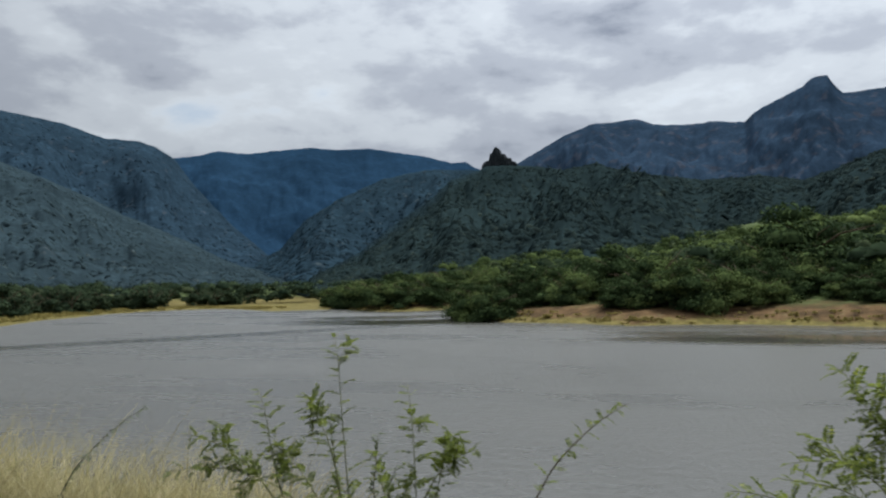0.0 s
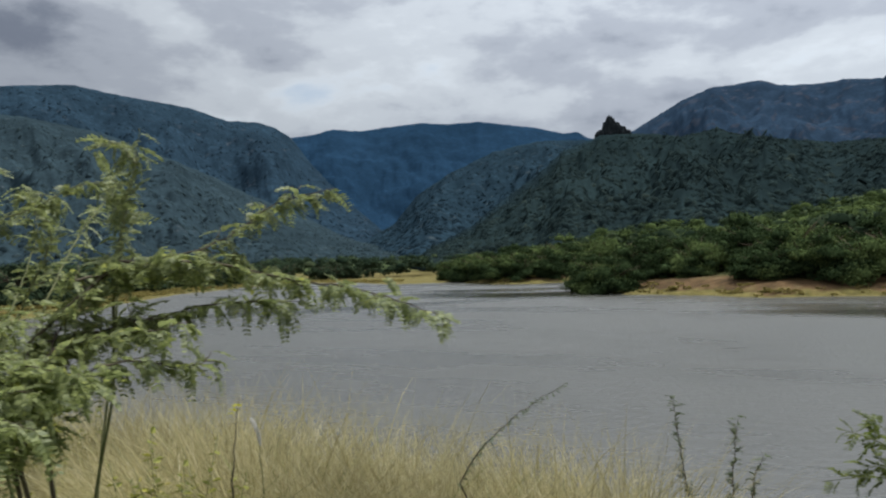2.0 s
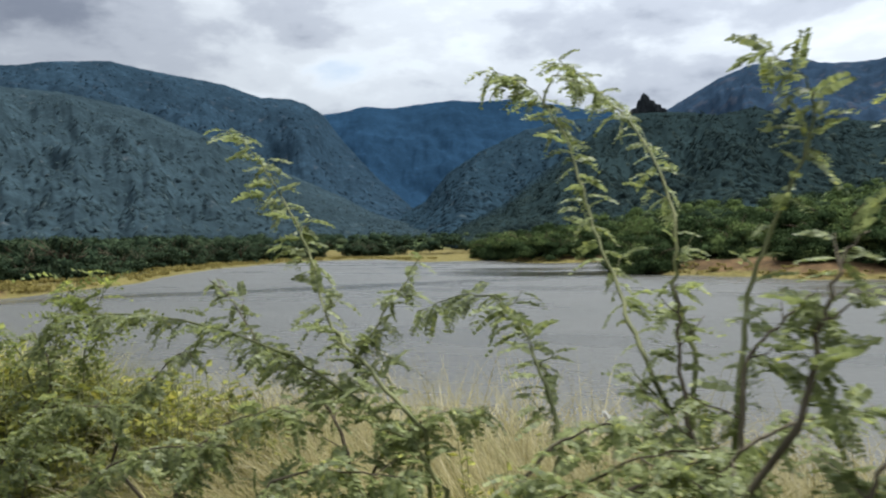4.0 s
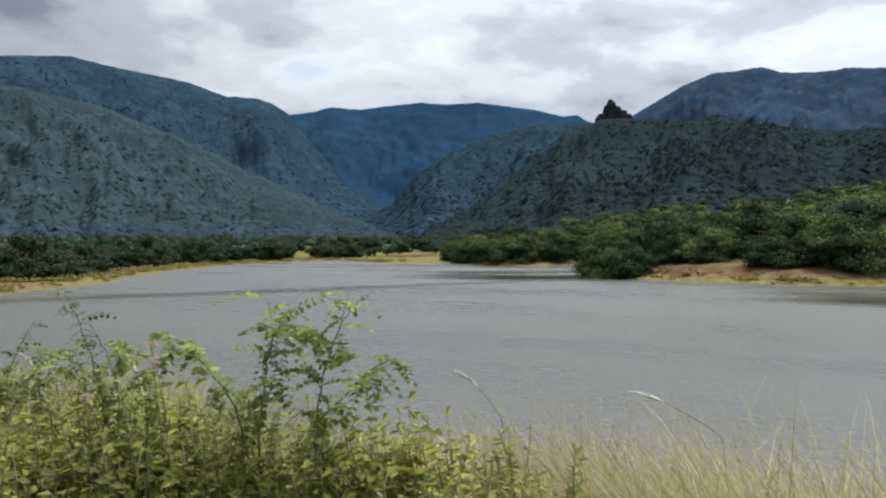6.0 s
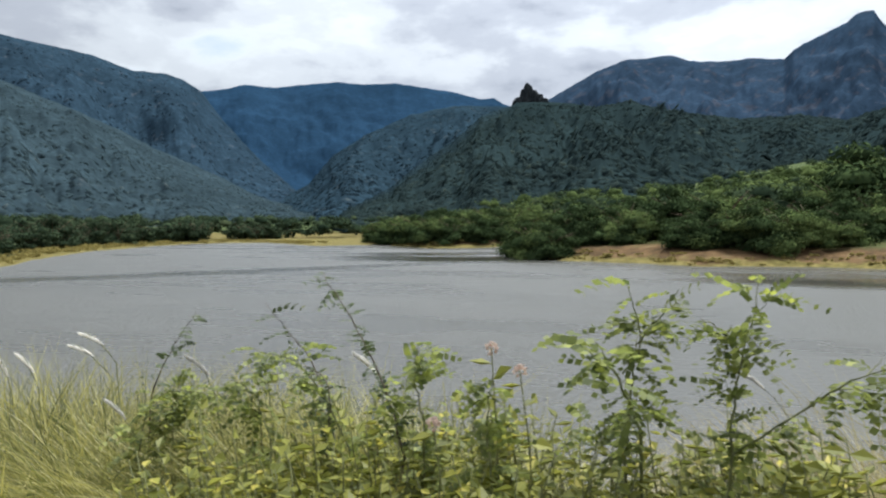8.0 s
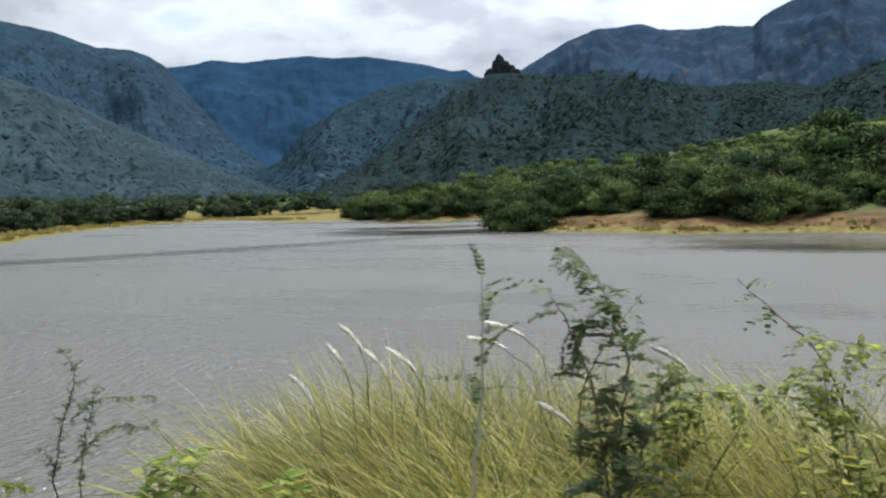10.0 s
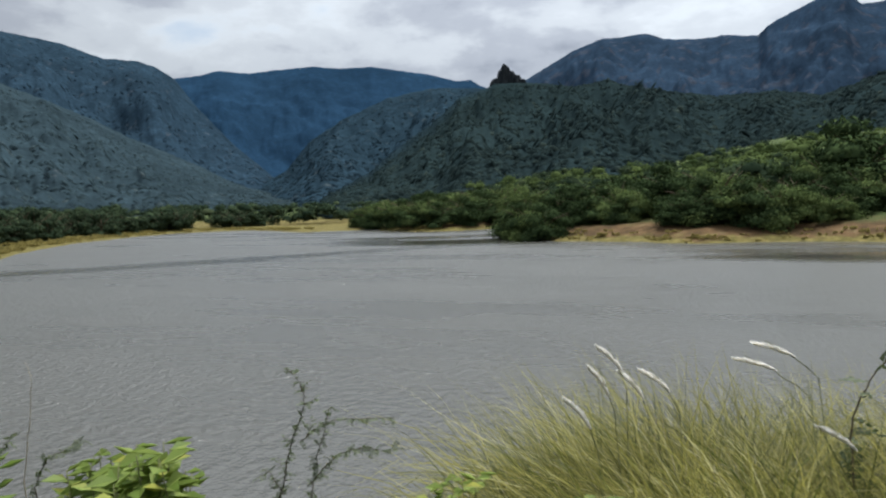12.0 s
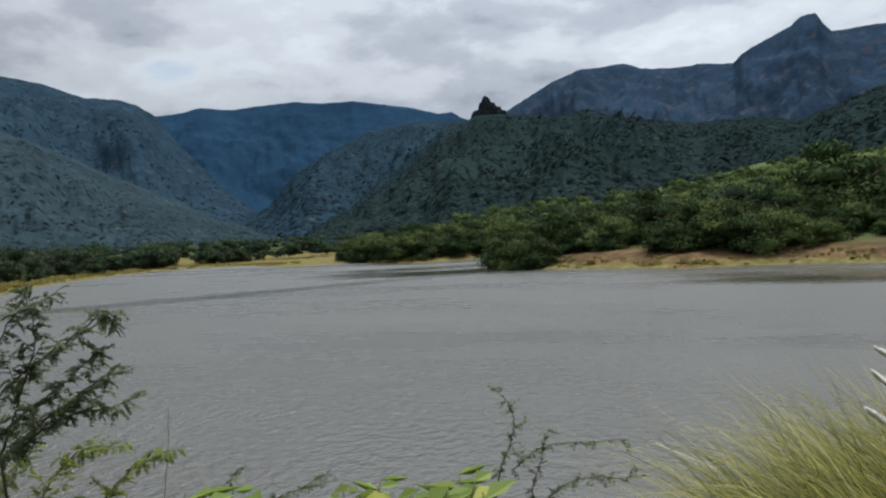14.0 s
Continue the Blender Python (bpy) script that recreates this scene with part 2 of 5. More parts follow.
shelter = w.ramp(w.math("ADD", w.math("MULTIPLY", px, 0.014), 0.5), [(0.20, 1.0), (0.43, 0.25)])      # the right bank breaks the wind
calm = w.math("MULTIPLY", ruffled, shelter)
w.bump(w.math("MULTIPLY", ripple, calm), 1.0, 0.24)
w.put(w.ramp(ruffled, [(0.05, 0.05), (0.8, 0.32)]), w.b.inputs["Roughness"])
WATER = w.m

b = Mat("brown_bark", 0.9, 0.2)
b.color(b.ramp(b.noise(9.0, 5.0), [(0.3, (0.05, 0.035, 0.022)), (0.7, (0.13, 0.095, 0.06))]))
b.bump(b.noise(40.0, 4.0), 0.6, 0.01)
BARK = b.m


# ---- builders ----
def mesh_object(name, verts, faces, material, parent=None, label="", smooth=False):
    me = bpy.data.meshes.new(name)
    me.from_pydata(verts.tolist() if isinstance(verts, np.ndarray) else [tuple(v) for v in verts], [],
                   faces.tolist() if isinstance(faces, np.ndarray) else [tuple(f) for f in faces])
    me.materials.append(material)
    if smooth:
        me.shade_smooth()
    ob = new(name, me)
    ob.parent = parent
    return tagged(ob, label) if label else ob


def thing(name, at=(0, 0, 0), **tags):
    ob = new(name)
    ob.location = at
    ob.empty_display_size = 0.1
    return tagged(ob, **tags)


def interp(x, rows, col):
    return np.interp(x, [r[0] for r in rows], [r[col] for r in rows])


# ---- lake, ground ----
SHORE = [(-420, 12), (-150, 14), (-104, 34), (-92, 54), (-107, 84), (-127, 108), (-140, 128), (-153, 156), (-166, 194), (-152, 211), (-130, 194), (-114, 182),
         (-101, 196), (-92, 186), (-78, 173), (-68, 178), (-60, 190), (-50, 184), (-43, 152), (-41, 133), (-31, 121), (-20, 117), (-11, 110), (-2, 112),
         (6, 114), (16, 109), (40, 96), (90, 76), (190, 55), (260, 9.5), (-420, 9.5)]


def shore_distance(x, y):
    """Metres from the waterline: positive on land, negative over the lake."""
    x, y = np.asarray(x, float), np.asarray(y, float)
    best, inside = np.full(x.shape, 1e9), np.zeros(x.shape, bool)
    for (ax, ay), (bx, by) in zip(SHORE, SHORE[1:] + SHORE[:1]):
        dx, dy = bx - ax, by - ay
        k = np.clip(((x - ax) * dx + (y - ay) * dy) / (dx * dx + dy * dy), 0, 1)
        best = np.minimum(best, np.hypot(x - ax - k * dx, y - ay - k * dy))
        cross = (ay > y) != (by > y)
        with np.errstate(divide="ignore", invalid="ignore"):
            inside ^= cross & (x < ax + (y - ay) / (by - ay if by != ay else 1e-9) * dx)
    return np.where(inside, -best, best)


def wobble(x, y, s, seed=0.0):
    """A cheap smooth roughness of the ground, about -1 to 1."""
    return (np.sin(x * s + 1.7 * np.sin(y * s * 0.63 + seed)) + np.sin(y * s * 1.13 + 1.9 * np.sin(x * s * 0.71 + 2 * seed))
            + 0.5 * np.sin((x + y) * s * 2.3 + seed)) / 2.5


def meadow(x, y):
    """One in the middle of the low grassy flat at the head of the lake."""
    return np.exp(-((x + 136) / 26) ** 2 - ((y - 218) / 30) ** 2)


def ground_height(x, y):
    x, y = np.asarray(x, float), np.asarray(y, float)
    d = shore_distance(x, y) + 1.6 * wobble(x, y, 0.16, 1.0) * (np.asarray(y) > 30)
    bed = np.maximum(-2.2, d * 0.16)
    east = np.clip((x + 112) / 28, 0, 1)                      # the right bank climbs, the left plain hardly does
    rise = np.clip(d / 7, 0, 1)
    bank = (0.55 + 1.35 * east) * rise * rise * (3 - 2 * rise) + np.maximum(d - 6, 0) * (0.020 + 0.066 * east + 0.045 * np.clip((x + 45) / 75, 0, 1))
    bank = np.minimum(bank, 9 + 31 * east) + 0.16 * wobble(x, y, 0.7, 3.0) * rise
    bank = np.where(d > 0, bank * (1 - 0.75 * meadow(x, y)), bank)
    far = np.where(d > 0, bank, bed)
    dam = np.clip(4.45 - np.maximum(y - 2.3, 0) * 0.62, -2.2, 4.45) + 0.06 * wobble(x, y, 2.1)
    dam = np.where(y < -7, np.maximum(4.45 + (y + 7) * 0.5, 0.4), dam)
    return np.where(y < 16, np.maximum(dam, np.where((y > 9.5) & (d < 0), bed, -2.2)), far)


CENTRE = (-4.0, 0.5)
az = np.radians(np.r_[np.arange(-78, 34, 0.4), np.arange(34, 282, 4.0)])
rad = np.r_[0.0, 0.4 * 1.045 ** np.arange(214)]
rad = np.append(rad[rad < 4700], 4700)
R, A = np.meshgrid(rad[1:], az, indexing="ij")
X, Y = CENTRE[0] + R * np.sin(A), CENTRE[1] + R * np.cos(A)
Z = ground_height(X, Y)
na, nr = len(az), len(rad) - 1
verts = np.c_[X.ravel(), Y.ravel(), Z.ravel()]
verts = np.vstack([verts, [[*CENTRE, 4.45]]])
faces = [(i * na + j, (i + 1) * na + j, (i + 1) * na + (j + 1) % na, i * na + (j + 1) % na) for i in range(nr - 1) for j in range(na)]
faces += [(nr * na, j, (j + 1) % na) for j in range(na)]
ground = mesh_object("ground", verts, faces, GROUND, smooth=True)
tagged(ground, "bare reddish earth and dry grass around the lake", "ground", kind="structure")

# the lake's surface, finer near the dam
wx = np.linspace(-430, 270, 71)
wy = np.r_[np.linspace(6, 40, 18), np.linspace(45, 320, 45)]
WX, WY = np.meshgrid(wx, wy, indexing="ij")
wf = [(i * len(wy) + j, (i + 1) * len(wy) + j, (i + 1) * len(wy) + j + 1, i * len(wy) + j + 1) for i in range(len(wx) - 1) for j in range(len(wy) - 1)]
water = mesh_object("water", np.c_[WX.ravel(), WY.ravel(), 0 * WX.ravel()], wf, WATER, smooth=True)
tagged(water, "grey-brown rippled lake water under a cloudy sky", "water", kind="structure")


# ---- hills ----
def hill(name, rows, base, foot, material, label, step=0.12, rough=1.0, steep=1.0, seed=0.0, gullies=7.0):
    """A range seen from the dam: rows of bearing, height angle and distance of its crest; base: distance of its foot."""
    a = np.arange(rows[0][0], rows[-1][0] + step, step)
    el, dist = interp(a, rows, 1), interp(a, rows, 2)
    ns = 54
    s = np.r_[np.linspace(0, 1, ns), 1.06, 1.2, 1.5]
    pts, crest = [], []
    for k, (deg, e, dr) in enumerate(zip(a, el, dist)):
        top = 6 + dr * math.tan(radians(e))
        top += dr * 0.0011 * rough * noise.fractal(Vector((deg * 1.7, seed, 0)), 1.0, 2.0, 5)
        for v in s:
            r = base + (dr - base) * v if v <= 1 else dr * v
            z = foot + (top - foot) * v ** steep if v <= 1 else top - (v - 1) * dr * 0.45
            x, y = CENTRE[0] + r * math.sin(radians(deg)), CENTRE[1] + r * math.cos(radians(deg))
            if 0 < v < 1:
                lift = math.sin(math.pi * min(1, v * 1.02)) ** 0.8
                gul = noise.fractal(Vector((deg * 0.20 * gullies / 7 + seed + v * 0.5, v * 2.0, seed)), 0.9, 2.0, 5)
                fine = noise.fractal(Vector((x * 0.011, y * 0.011, seed)), 0.9, 2.1, 5)
                z += lift * (top - foot) * rough * (0.15 * gul + 0.06 * fine)
            pts.append((x, y, z))
    m = len(s)
    f = [(i * m + j, i * m + j + 1, (i + 1) * m + j + 1, (i + 1) * m + j) for i in range(len(a) - 1) for j in range(m - 1)]
    f = [q[::-1] for q in f]
    ob = mesh_object(name, pts, f, material, smooth=True)
    tagged(ob, label, "mountain", kind="structure")
    return np.array(pts).reshape(len(a), m, 3), ns


FAR_RIDGE = [(-48, 8.0, 4100), (-38.9, 9.41, 4200), (-37.5, 9.58, 4200), (-35.8, 10.0, 4200), (-33.8, 9.85, 4200), (-32.1, 10.09, 4200), (-29.3, 10.38, 4200),
             (-27.2, 10.23, 4200), (-24.9, 10.35, 4200), (-22.9, 10.05, 4200), (-20.4, 9.68, 4200), (-18.7, 9.19, 4200), (-17.6, 9.25, 4200),
             (-16.9, 8.8, 4200), (-12, 7.0, 4200)]
LEFT_RIDGE = [(-84, 10.5, 2500), (-66, 11.3, 2600), (-59.2, 11.84, 2700), (-57.3, 12.23, 2700), (-53.6, 12.57, 2700), (-50.6, 12.05, 2800), (-47.6, 11.65, 2900),
              (-45.8, 11.35, 3000), (-43.5, 10.57, 3100), (-41.2, 10.48, 3200), (-40.0, 10.08, 3300), (-38.9, 9.4, 3400), (-37.4, 7.4, 3300), (-35, 4.8, 3000), (-32, 2.2, 2600), (-29, 0.9, 2300)]
SCRUB_SLOPE = [(-86, 10.0, 1500), (-64, 10.6, 1500), (-56.4, 10.3, 1500), (-51.8, 9.5, 1550), (-47.1, 7.7, 1600), (-44.5, 6.6, 1600), (-42.2, 5.4, 1650), (-37.4, 3.3, 1600), (-35.0, 2.0, 1500), (-31, 0.9, 1400)]
SPUR = [(-34, 1.5, 1900), (-31.4, 3.0, 2000), (-29.7, 5.0, 2100), (-27.2, 6.6, 2250), (-23.8, 8.1, 2400), (-20.4, 8.75, 2500), (-16.6, 8.6, 2500), (-10, 7.5, 2500)]
ROCK_PEAK = [(-18, 6.5, 2900), (-15, 8.2, 2900), (-13.4, 9.21, 2900), (-11.9, 9.98, 2900), (-10.2, 10.93, 2900), (-8.1, 11.64, 2900), (-6.6, 11.67, 2900), (-5.0, 11.84, 2900),
             (-3.6, 11.34, 2900), (-1.5, 11.09, 2900), (0.6, 11.23, 2850), (2.5, 10.97, 2750), (3.1, 11.53, 2600), (4.4, 12.16, 2500), (6.2, 12.88, 2400), (6.9, 13.46, 2400),
             (7.8, 13.48, 2400), (8.2, 12.8, 2400), (8.7, 12.19, 2400), (11.1, 12.22, 2400), (16, 12.0, 2400), (32, 9.0, 2400)]
MID_RIDGE = [(-29, 0.9, 1000), (-25.6, 2.6, 1150), (-23.0, 4.6, 1250), (-20.0, 6.7, 1400), (-18.7, 7.9, 1450), (-17.4, 8.35, 1450), (-16.5, 8.6, 1450), (-15.9, 8.95, 1450), (-14.3, 8.95, 1450), (-13.6, 8.9, 1450), (-11.9, 8.73, 1400), (-10.2, 8.46, 1350), (-7.8, 8.75, 1300), (-6.1, 8.26, 1250), (-4.1, 7.82, 1200), (-0.3, 7.19, 1100),
             (3.4, 7.25, 1000), (6.3, 6.75, 900), (7.7, 7.1, 850), (9.0, 7.54, 800), (10.9, 8.27, 800), (16, 9.3, 800), (32, 9.0, 800)]
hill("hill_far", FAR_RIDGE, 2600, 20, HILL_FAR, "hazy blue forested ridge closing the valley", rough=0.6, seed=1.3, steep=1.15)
LEFT_GRID = hill("hill_left", LEFT_RIDGE, 1300, 2, HILL_LEFT, "forested mountain with a long crest, tinted blue-green for haze", rough=0.75, seed=4.1, steep=1.1)
SCRUB_GRID = hill("hill_scrub", SCRUB_SLOPE, 430, 1, HILL_SCRUB, "grey-green scrub slope with pale boulders, tinted bluish for haze", rough=1.0, seed=7.7, steep=1.2)
SPUR_GRID = hill("hill_spur", SPUR, 800, 2, HILL_SPUR, "green spur with scattered rock, tinted dim blue for haze", rough=0.9, seed=9.2, steep=1.1)
hill("hill_rock", ROCK_PEAK, 1600, 30, HILL_ROCK, "mountain with a bare rocky horn, tinted bluish for haze", rough=0.9, seed=12.5, steep=0.9)
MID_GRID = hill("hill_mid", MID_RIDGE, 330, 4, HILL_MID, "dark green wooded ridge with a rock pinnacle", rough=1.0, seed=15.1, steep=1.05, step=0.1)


def dome(radius, tall, rng):
    """A rounded crown of three rings, a little uneven."""
    pts = []
    for k, (lift, wide) in enumerate(((-0.9, 1.12), (0.25, 0.97), (0.76, 0.58))):
        a = (np.arange(6) + 0.5 * (k % 2)) * math.pi / 3
        q = wide * rng.uniform(0.8, 1.15, 6)
        pts.append(np.c_[q * np.cos(a), q * np.sin(a), np.full(6, lift * tall) + rng.uniform(-0.08, 0.08, 6)])
    return np.vstack(pts + [[(0, 0, 1.02 * tall)]]) * radius


DOME = [(6 * r + k, 6 * r + (k + 1) % 6, 6 * r + 6 + k) for r in (0, 1) for k in range(6)]
DOME += [(6 * r + (k + 1) % 6, 6 * r + 6 + (k + 1) % 6, 6 * r + 6 + k) for r in (0, 1) for k in range(6)]
DOME = np.array(DOME + [(12 + k, 12 + (k + 1) % 6, 18) for k in range(6)])


def hill_crowns(name, grid, ns, count, size, material, label, seed, lo=0.0, hi=1.0, bare=None):
    rng = np.random.default_rng(seed)
    vs, fs = [], []
    for k in range(count):
        i, q = rng.integers(0, len(grid) - 1), (ns - 1.001) * (lo + (hi - lo) * rng.random() ** 1.15)
        j, u, w = int(q), rng.random(), q % 1
        p = (grid[i, j] * (1 - w) + grid[i, j + 1] * w) * (1 - u) + (grid[i + 1, j] * (1 - w) + grid[i + 1, j + 1] * w) * u
        a, b = grid[i, j + 1] - grid[i, j], grid[i + 1, j] - grid[i, j]
        lean = np.linalg.solve(np.array((a[:2], b[:2])), np.array((a[2], b[2])))      # the slope's rise east and north
        shift = rng.uniform(-5, 5, 2)
        p = p + np.array((*shift, float(shift @ lean) - 0.1 * size))
        if bare and bare[0] < math.degrees(math.atan2(p[0] - CENTRE[0], p[1] - CENTRE[1])) < bare[1] and j > bare[2] * ns:
            p[2] -= 60                                       # the bare pinnacle keeps no crowns
        fs.append(DOME + 19 * k)
        d = dome(size * rng.uniform(0.5, 1.25), rng.uniform(0.3, 0.5), rng)
        d[:, 2] += d[:, :2] @ lean
        vs.append(d + p)
    return tagged(mesh_object(name, np.concatenate(vs), np.concatenate(fs), material, smooth=True), label, "trees", kind="stuff")


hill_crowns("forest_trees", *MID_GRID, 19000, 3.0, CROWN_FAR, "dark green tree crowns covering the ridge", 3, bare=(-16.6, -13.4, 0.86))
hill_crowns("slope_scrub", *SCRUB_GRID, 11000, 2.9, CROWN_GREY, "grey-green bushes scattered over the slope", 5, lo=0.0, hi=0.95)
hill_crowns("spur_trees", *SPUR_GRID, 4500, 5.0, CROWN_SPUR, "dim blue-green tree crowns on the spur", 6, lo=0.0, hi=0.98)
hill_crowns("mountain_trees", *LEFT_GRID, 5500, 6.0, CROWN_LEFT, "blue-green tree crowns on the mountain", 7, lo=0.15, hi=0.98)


def rock_pinnacle():
    """The bare crag on the crest: jagged blocks leaning on one another, steep on the valley side."""
    rng = np.random.default_rng(61)
    crag = thing("rock_pinnacle", (0, 0, 0), label="bare dark rock pinnacle standing on the wooded crest", category="rock")
    for deg, el, wide, tall in ((-15.2, 10.3, 6.5, 34), (-14.98, 10.12, 6, 30), (-15.5, 9.85, 6, 28), (-14.7, 9.8, 8, 26), (-14.35, 9.5, 9, 22),
                                (-15.85, 9.3, 8, 24), (-13.95, 9.2, 10, 20)):
        bm = bmesh.new()
        bmesh.ops.create_icosphere(bm, subdivisions=3, radius=1.0)
        turn = rng.uniform(0, 6.28)
        for v in bm.verts:
            c = v.co
            c /= max(abs(c.x), abs(c.y), abs(c.z)) ** 0.7
            k = 1 + 0.34 * noise.fractal(c * 1.3 + Vector((deg * 3, 0, 0)), 0.9, 2.0, 5)
            c.xyz = (c.x * wide * k * (1.15 - 0.3 * c.z), c.y * wide * k * (1.15 - 0.3 * c.z), c.z * tall * (0.9 + 0.1 * k) - tall)
            c.rotate(Matrix.Rotation(turn, 3, "Z"))
        me = bpy.data.meshes.new("block")
        bm.to_mesh(me)
        bm.free()
        me.materials.append(CRAG)
        ob = new("block", me)
        ob.location = (CENTRE[0] + 1440 * math.sin(radians(deg)), CENTRE[1] + 1440 * math.cos(radians(deg)), 6 + 1440 * math.tan(radians(el)))
        ob.parent = crag


rock_pinnacle()


# ---- trees round the lake ----
def tube(pts, radii, sides=6):
    """Rings along a line of points."""
    pts, vs, fs = [Vector(p) for p in pts], [], []
    for i, p in enumerate(pts):
        d = (pts[min(i + 1, len(pts) - 1)] - pts[max(i - 1, 0)]).normalized()
        a = d.orthogonal().normalized()
        c = d.cross(a)
        for k in range(sides):
            q = 2 * math.pi * k / sides
            vs.append(p + (a * math.cos(q) + c * math.sin(q)) * radii[i])
    for i in range(len(pts) - 1):
        for k in range(sides):
            fs.append((i * sides + k, i * sides + (k + 1) % sides, (i + 1) * sides + (k + 1) % sides, (i + 1) * sides + k))
    fs.append(tuple(range(len(vs) - sides, len(vs))))
    return vs, fs


def join(parts):
    vs, fs = [], []
    for v, f in parts:
        n = len(vs)
        vs += [tuple(p) for p in v]
        fs += [tuple(i + n for i in q) for q in f]
    return vs, fs


def leaf_cards(centres, radii, per, size, rng, flat=0.75):
    """Many small leaf sprays, set about each clump's shell."""
    n = len(centres) * per
    c = np.repeat(np.array(centres), per, 0)
    r = np.repeat(np.array(radii), per)[:, None]
    d = rng.normal(size=(n, 3))
    d /= np.linalg.norm(d, axis=1, keepdims=True)
    p = c + d * r * rng.uniform(0.62, 1.12, (n, 1)) * (1, 1, flat)
    nrm = d * 0.8 + rng.normal(size=(n, 3)) * 0.4 + (0, 0, 0.35)
    u = np.cross(nrm, rng.normal(size=(n, 3)))
    u /= np.linalg.norm(u, axis=1, keepdims=True)
    v = np.cross(nrm, u)
    v /= np.linalg.norm(v, axis=1, keepdims=True)
    s = size * rng.uniform(0.6, 1.35, (n, 1))
    vs = np.stack([p - u * s, p - v * s * 0.42, p + u * s, p + v * s * 0.42], 1).reshape(-1, 3)
    fs = np.arange(4 * n).reshape(n, 4)
    return vs, fs


def cores(centres, radii, flat, rng):
    """The dense inside of each clump."""
    vs, fs = [], []
    for k, (c, r) in enumerate(zip(centres, radii)):
        vs.append(dome(r * 0.5, flat, rng) + np.array(c))
        fs.append(DOME + 19 * k)
    return np.concatenate(vs), np.concatenate(fs)


def crown_mesh(name, centres, radii, per, size, flat, material, parent, rng):
    """Dense clumps dressed in leaf sprays, as one mesh."""
    v1, f1 = cores(centres, radii, flat, rng)
    v2, f2 = leaf_cards(centres, radii, per, size, rng, flat)
    return mesh_object(name, np.vstack([v1, v2]), f1.tolist() + (f2 + len(v1)).tolist(), material, parent, smooth=True)


def make_tree(name, seed, height, width, material, clumps, per, size, trunk_share=0.3, **tags):
    """A spreading thorn tree: leaning trunk, limbs and a ragged crown of leaf clumps."""
    rng = np.random.default_rng(seed)
    ob = thing(name, **tags)
    wood, centres, radii = [], [], []
    fork = Vector((rng.uniform(-0.3, 0.3), rng.uniform(-0.3, 0.3), height * trunk_share))
    wood.append(tube([(0, 0, -0.4), fork * 0.5 + Vector((0.1, 0, 0)), fork], [0.16, 0.13, 0.11]))
    for k in range(7):
        a = 2 * math.pi * (k + rng.uniform(-0.3, 0.3)) / 7
        reach = width * rng.uniform(0.5, 0.95)
        tip = Vector((math.cos(a) * reach, math.sin(a) * reach, height * rng.uniform(0.5, 0.9)))
        mid = fork.lerp(tip, 0.5) + Vector((0, 0, height * 0.08))
        wood.append(tube([fork, mid, tip], [0.09, 0.06, 0.025], 5))
    for k in range(clumps):
        a, q = rng.uniform(0, 2 * math.pi), rng.random() ** 0.5
        top = height * (0.93 - 0.40 * q * q) * rng.uniform(0.88, 1.08)
        h = top * (0.12 + 0.88 * (k / (clumps - 1)) ** 0.7)
        rr = width * rng.uniform(0.26, 0.58)
        centres.append((math.cos(a) * q * width * 0.85, math.sin(a) * q * width * 0.85, h - rr * 0.4))
        radii.append(rr)
    v, f = join(wood)
    mesh_object("trunk", v, f, BARK, ob, smooth=True)
    crown_mesh("crown", centres, radii, per, size, 0.45, material, ob, rng)
    return ob


def plant_row(models, spots, rng, group):
    """The models stand at the first spots, copies at the others."""
    for k, (x, y, s) in enumerate(spots):
        model = models[k % len(models)]
        z = float(ground_height(x, y)) - 0.05
        m = Matrix.Translation((x, y, z)) @ Matrix.Rotation(rng.uniform(0, 6.28), 4, "Z") @ Matrix.Diagonal((s, s, s * rng.uniform(0.85, 1.15), 1))
        if k < len(models):
            model.matrix_basis = m
        else:
            copy_thing(model, Matrix.LocRotScale(m.translation, m.to_quaternion(), None)).scale = m.to_scale()
        tagged(model, group=group)


rng = np.random.default_rng(11)


def along(points, n, lo, hi, rng):
    """n spots scattered at lo to hi metres inland of a stretch of the shore."""
    seg = np.array(points, float)
    cum = np.r_[0, np.cumsum(np.hypot(*np.diff(seg, axis=0).T))]
    out = []
    while len(out) < n:
        t = rng.uniform(0, cum[-1])
        x, y = np.interp(t, cum, seg[:, 0]), np.interp(t, cum, seg[:, 1])
        x, y = x + rng.uniform(-hi, hi), y + rng.uniform(-hi, hi)
        if lo < float(shore_distance(x, y)) < hi and (hi < 15 or meadow(x, y) < 0.25):
            out.append((x, y))
    return out


EAST = [(-43, 152), (-41, 133), (-31, 121), (-20, 117), (-11, 110), (-2, 112), (6, 114), (16, 109), (40, 96), (90, 76)]
CUT = [(-99, 196), (-92, 186), (-78, 173), (-68, 178), (-60, 190), (-50, 184), (-43, 152)]
WEST = [(-108, 30), (-92, 54), (-107, 84), (-127, 108), (-140, 128), (-153, 156), (-166, 194), (-152, 211), (-130, 194)]

east_models = [make_tree("thorn_tree", 20 + k, 6.4, 4.8, (THICKET, THICKET_DARK)[k % 2], 15, 300, 0.23, label=("bright green spreading thorn tree on the lake bank", "dark green spreading thorn tree on the lake bank")[k % 2], category="tree") for k in range(4)]
spots = [(x, y, rng.uniform(0.6, 1.2)) for x, y in along(EAST, 60, 8.5, 17, rng)]
spots += [(x, y, rng.uniform(0.8, 1.15)) for x, y in along(EAST, 90, 17, 45, rng)]
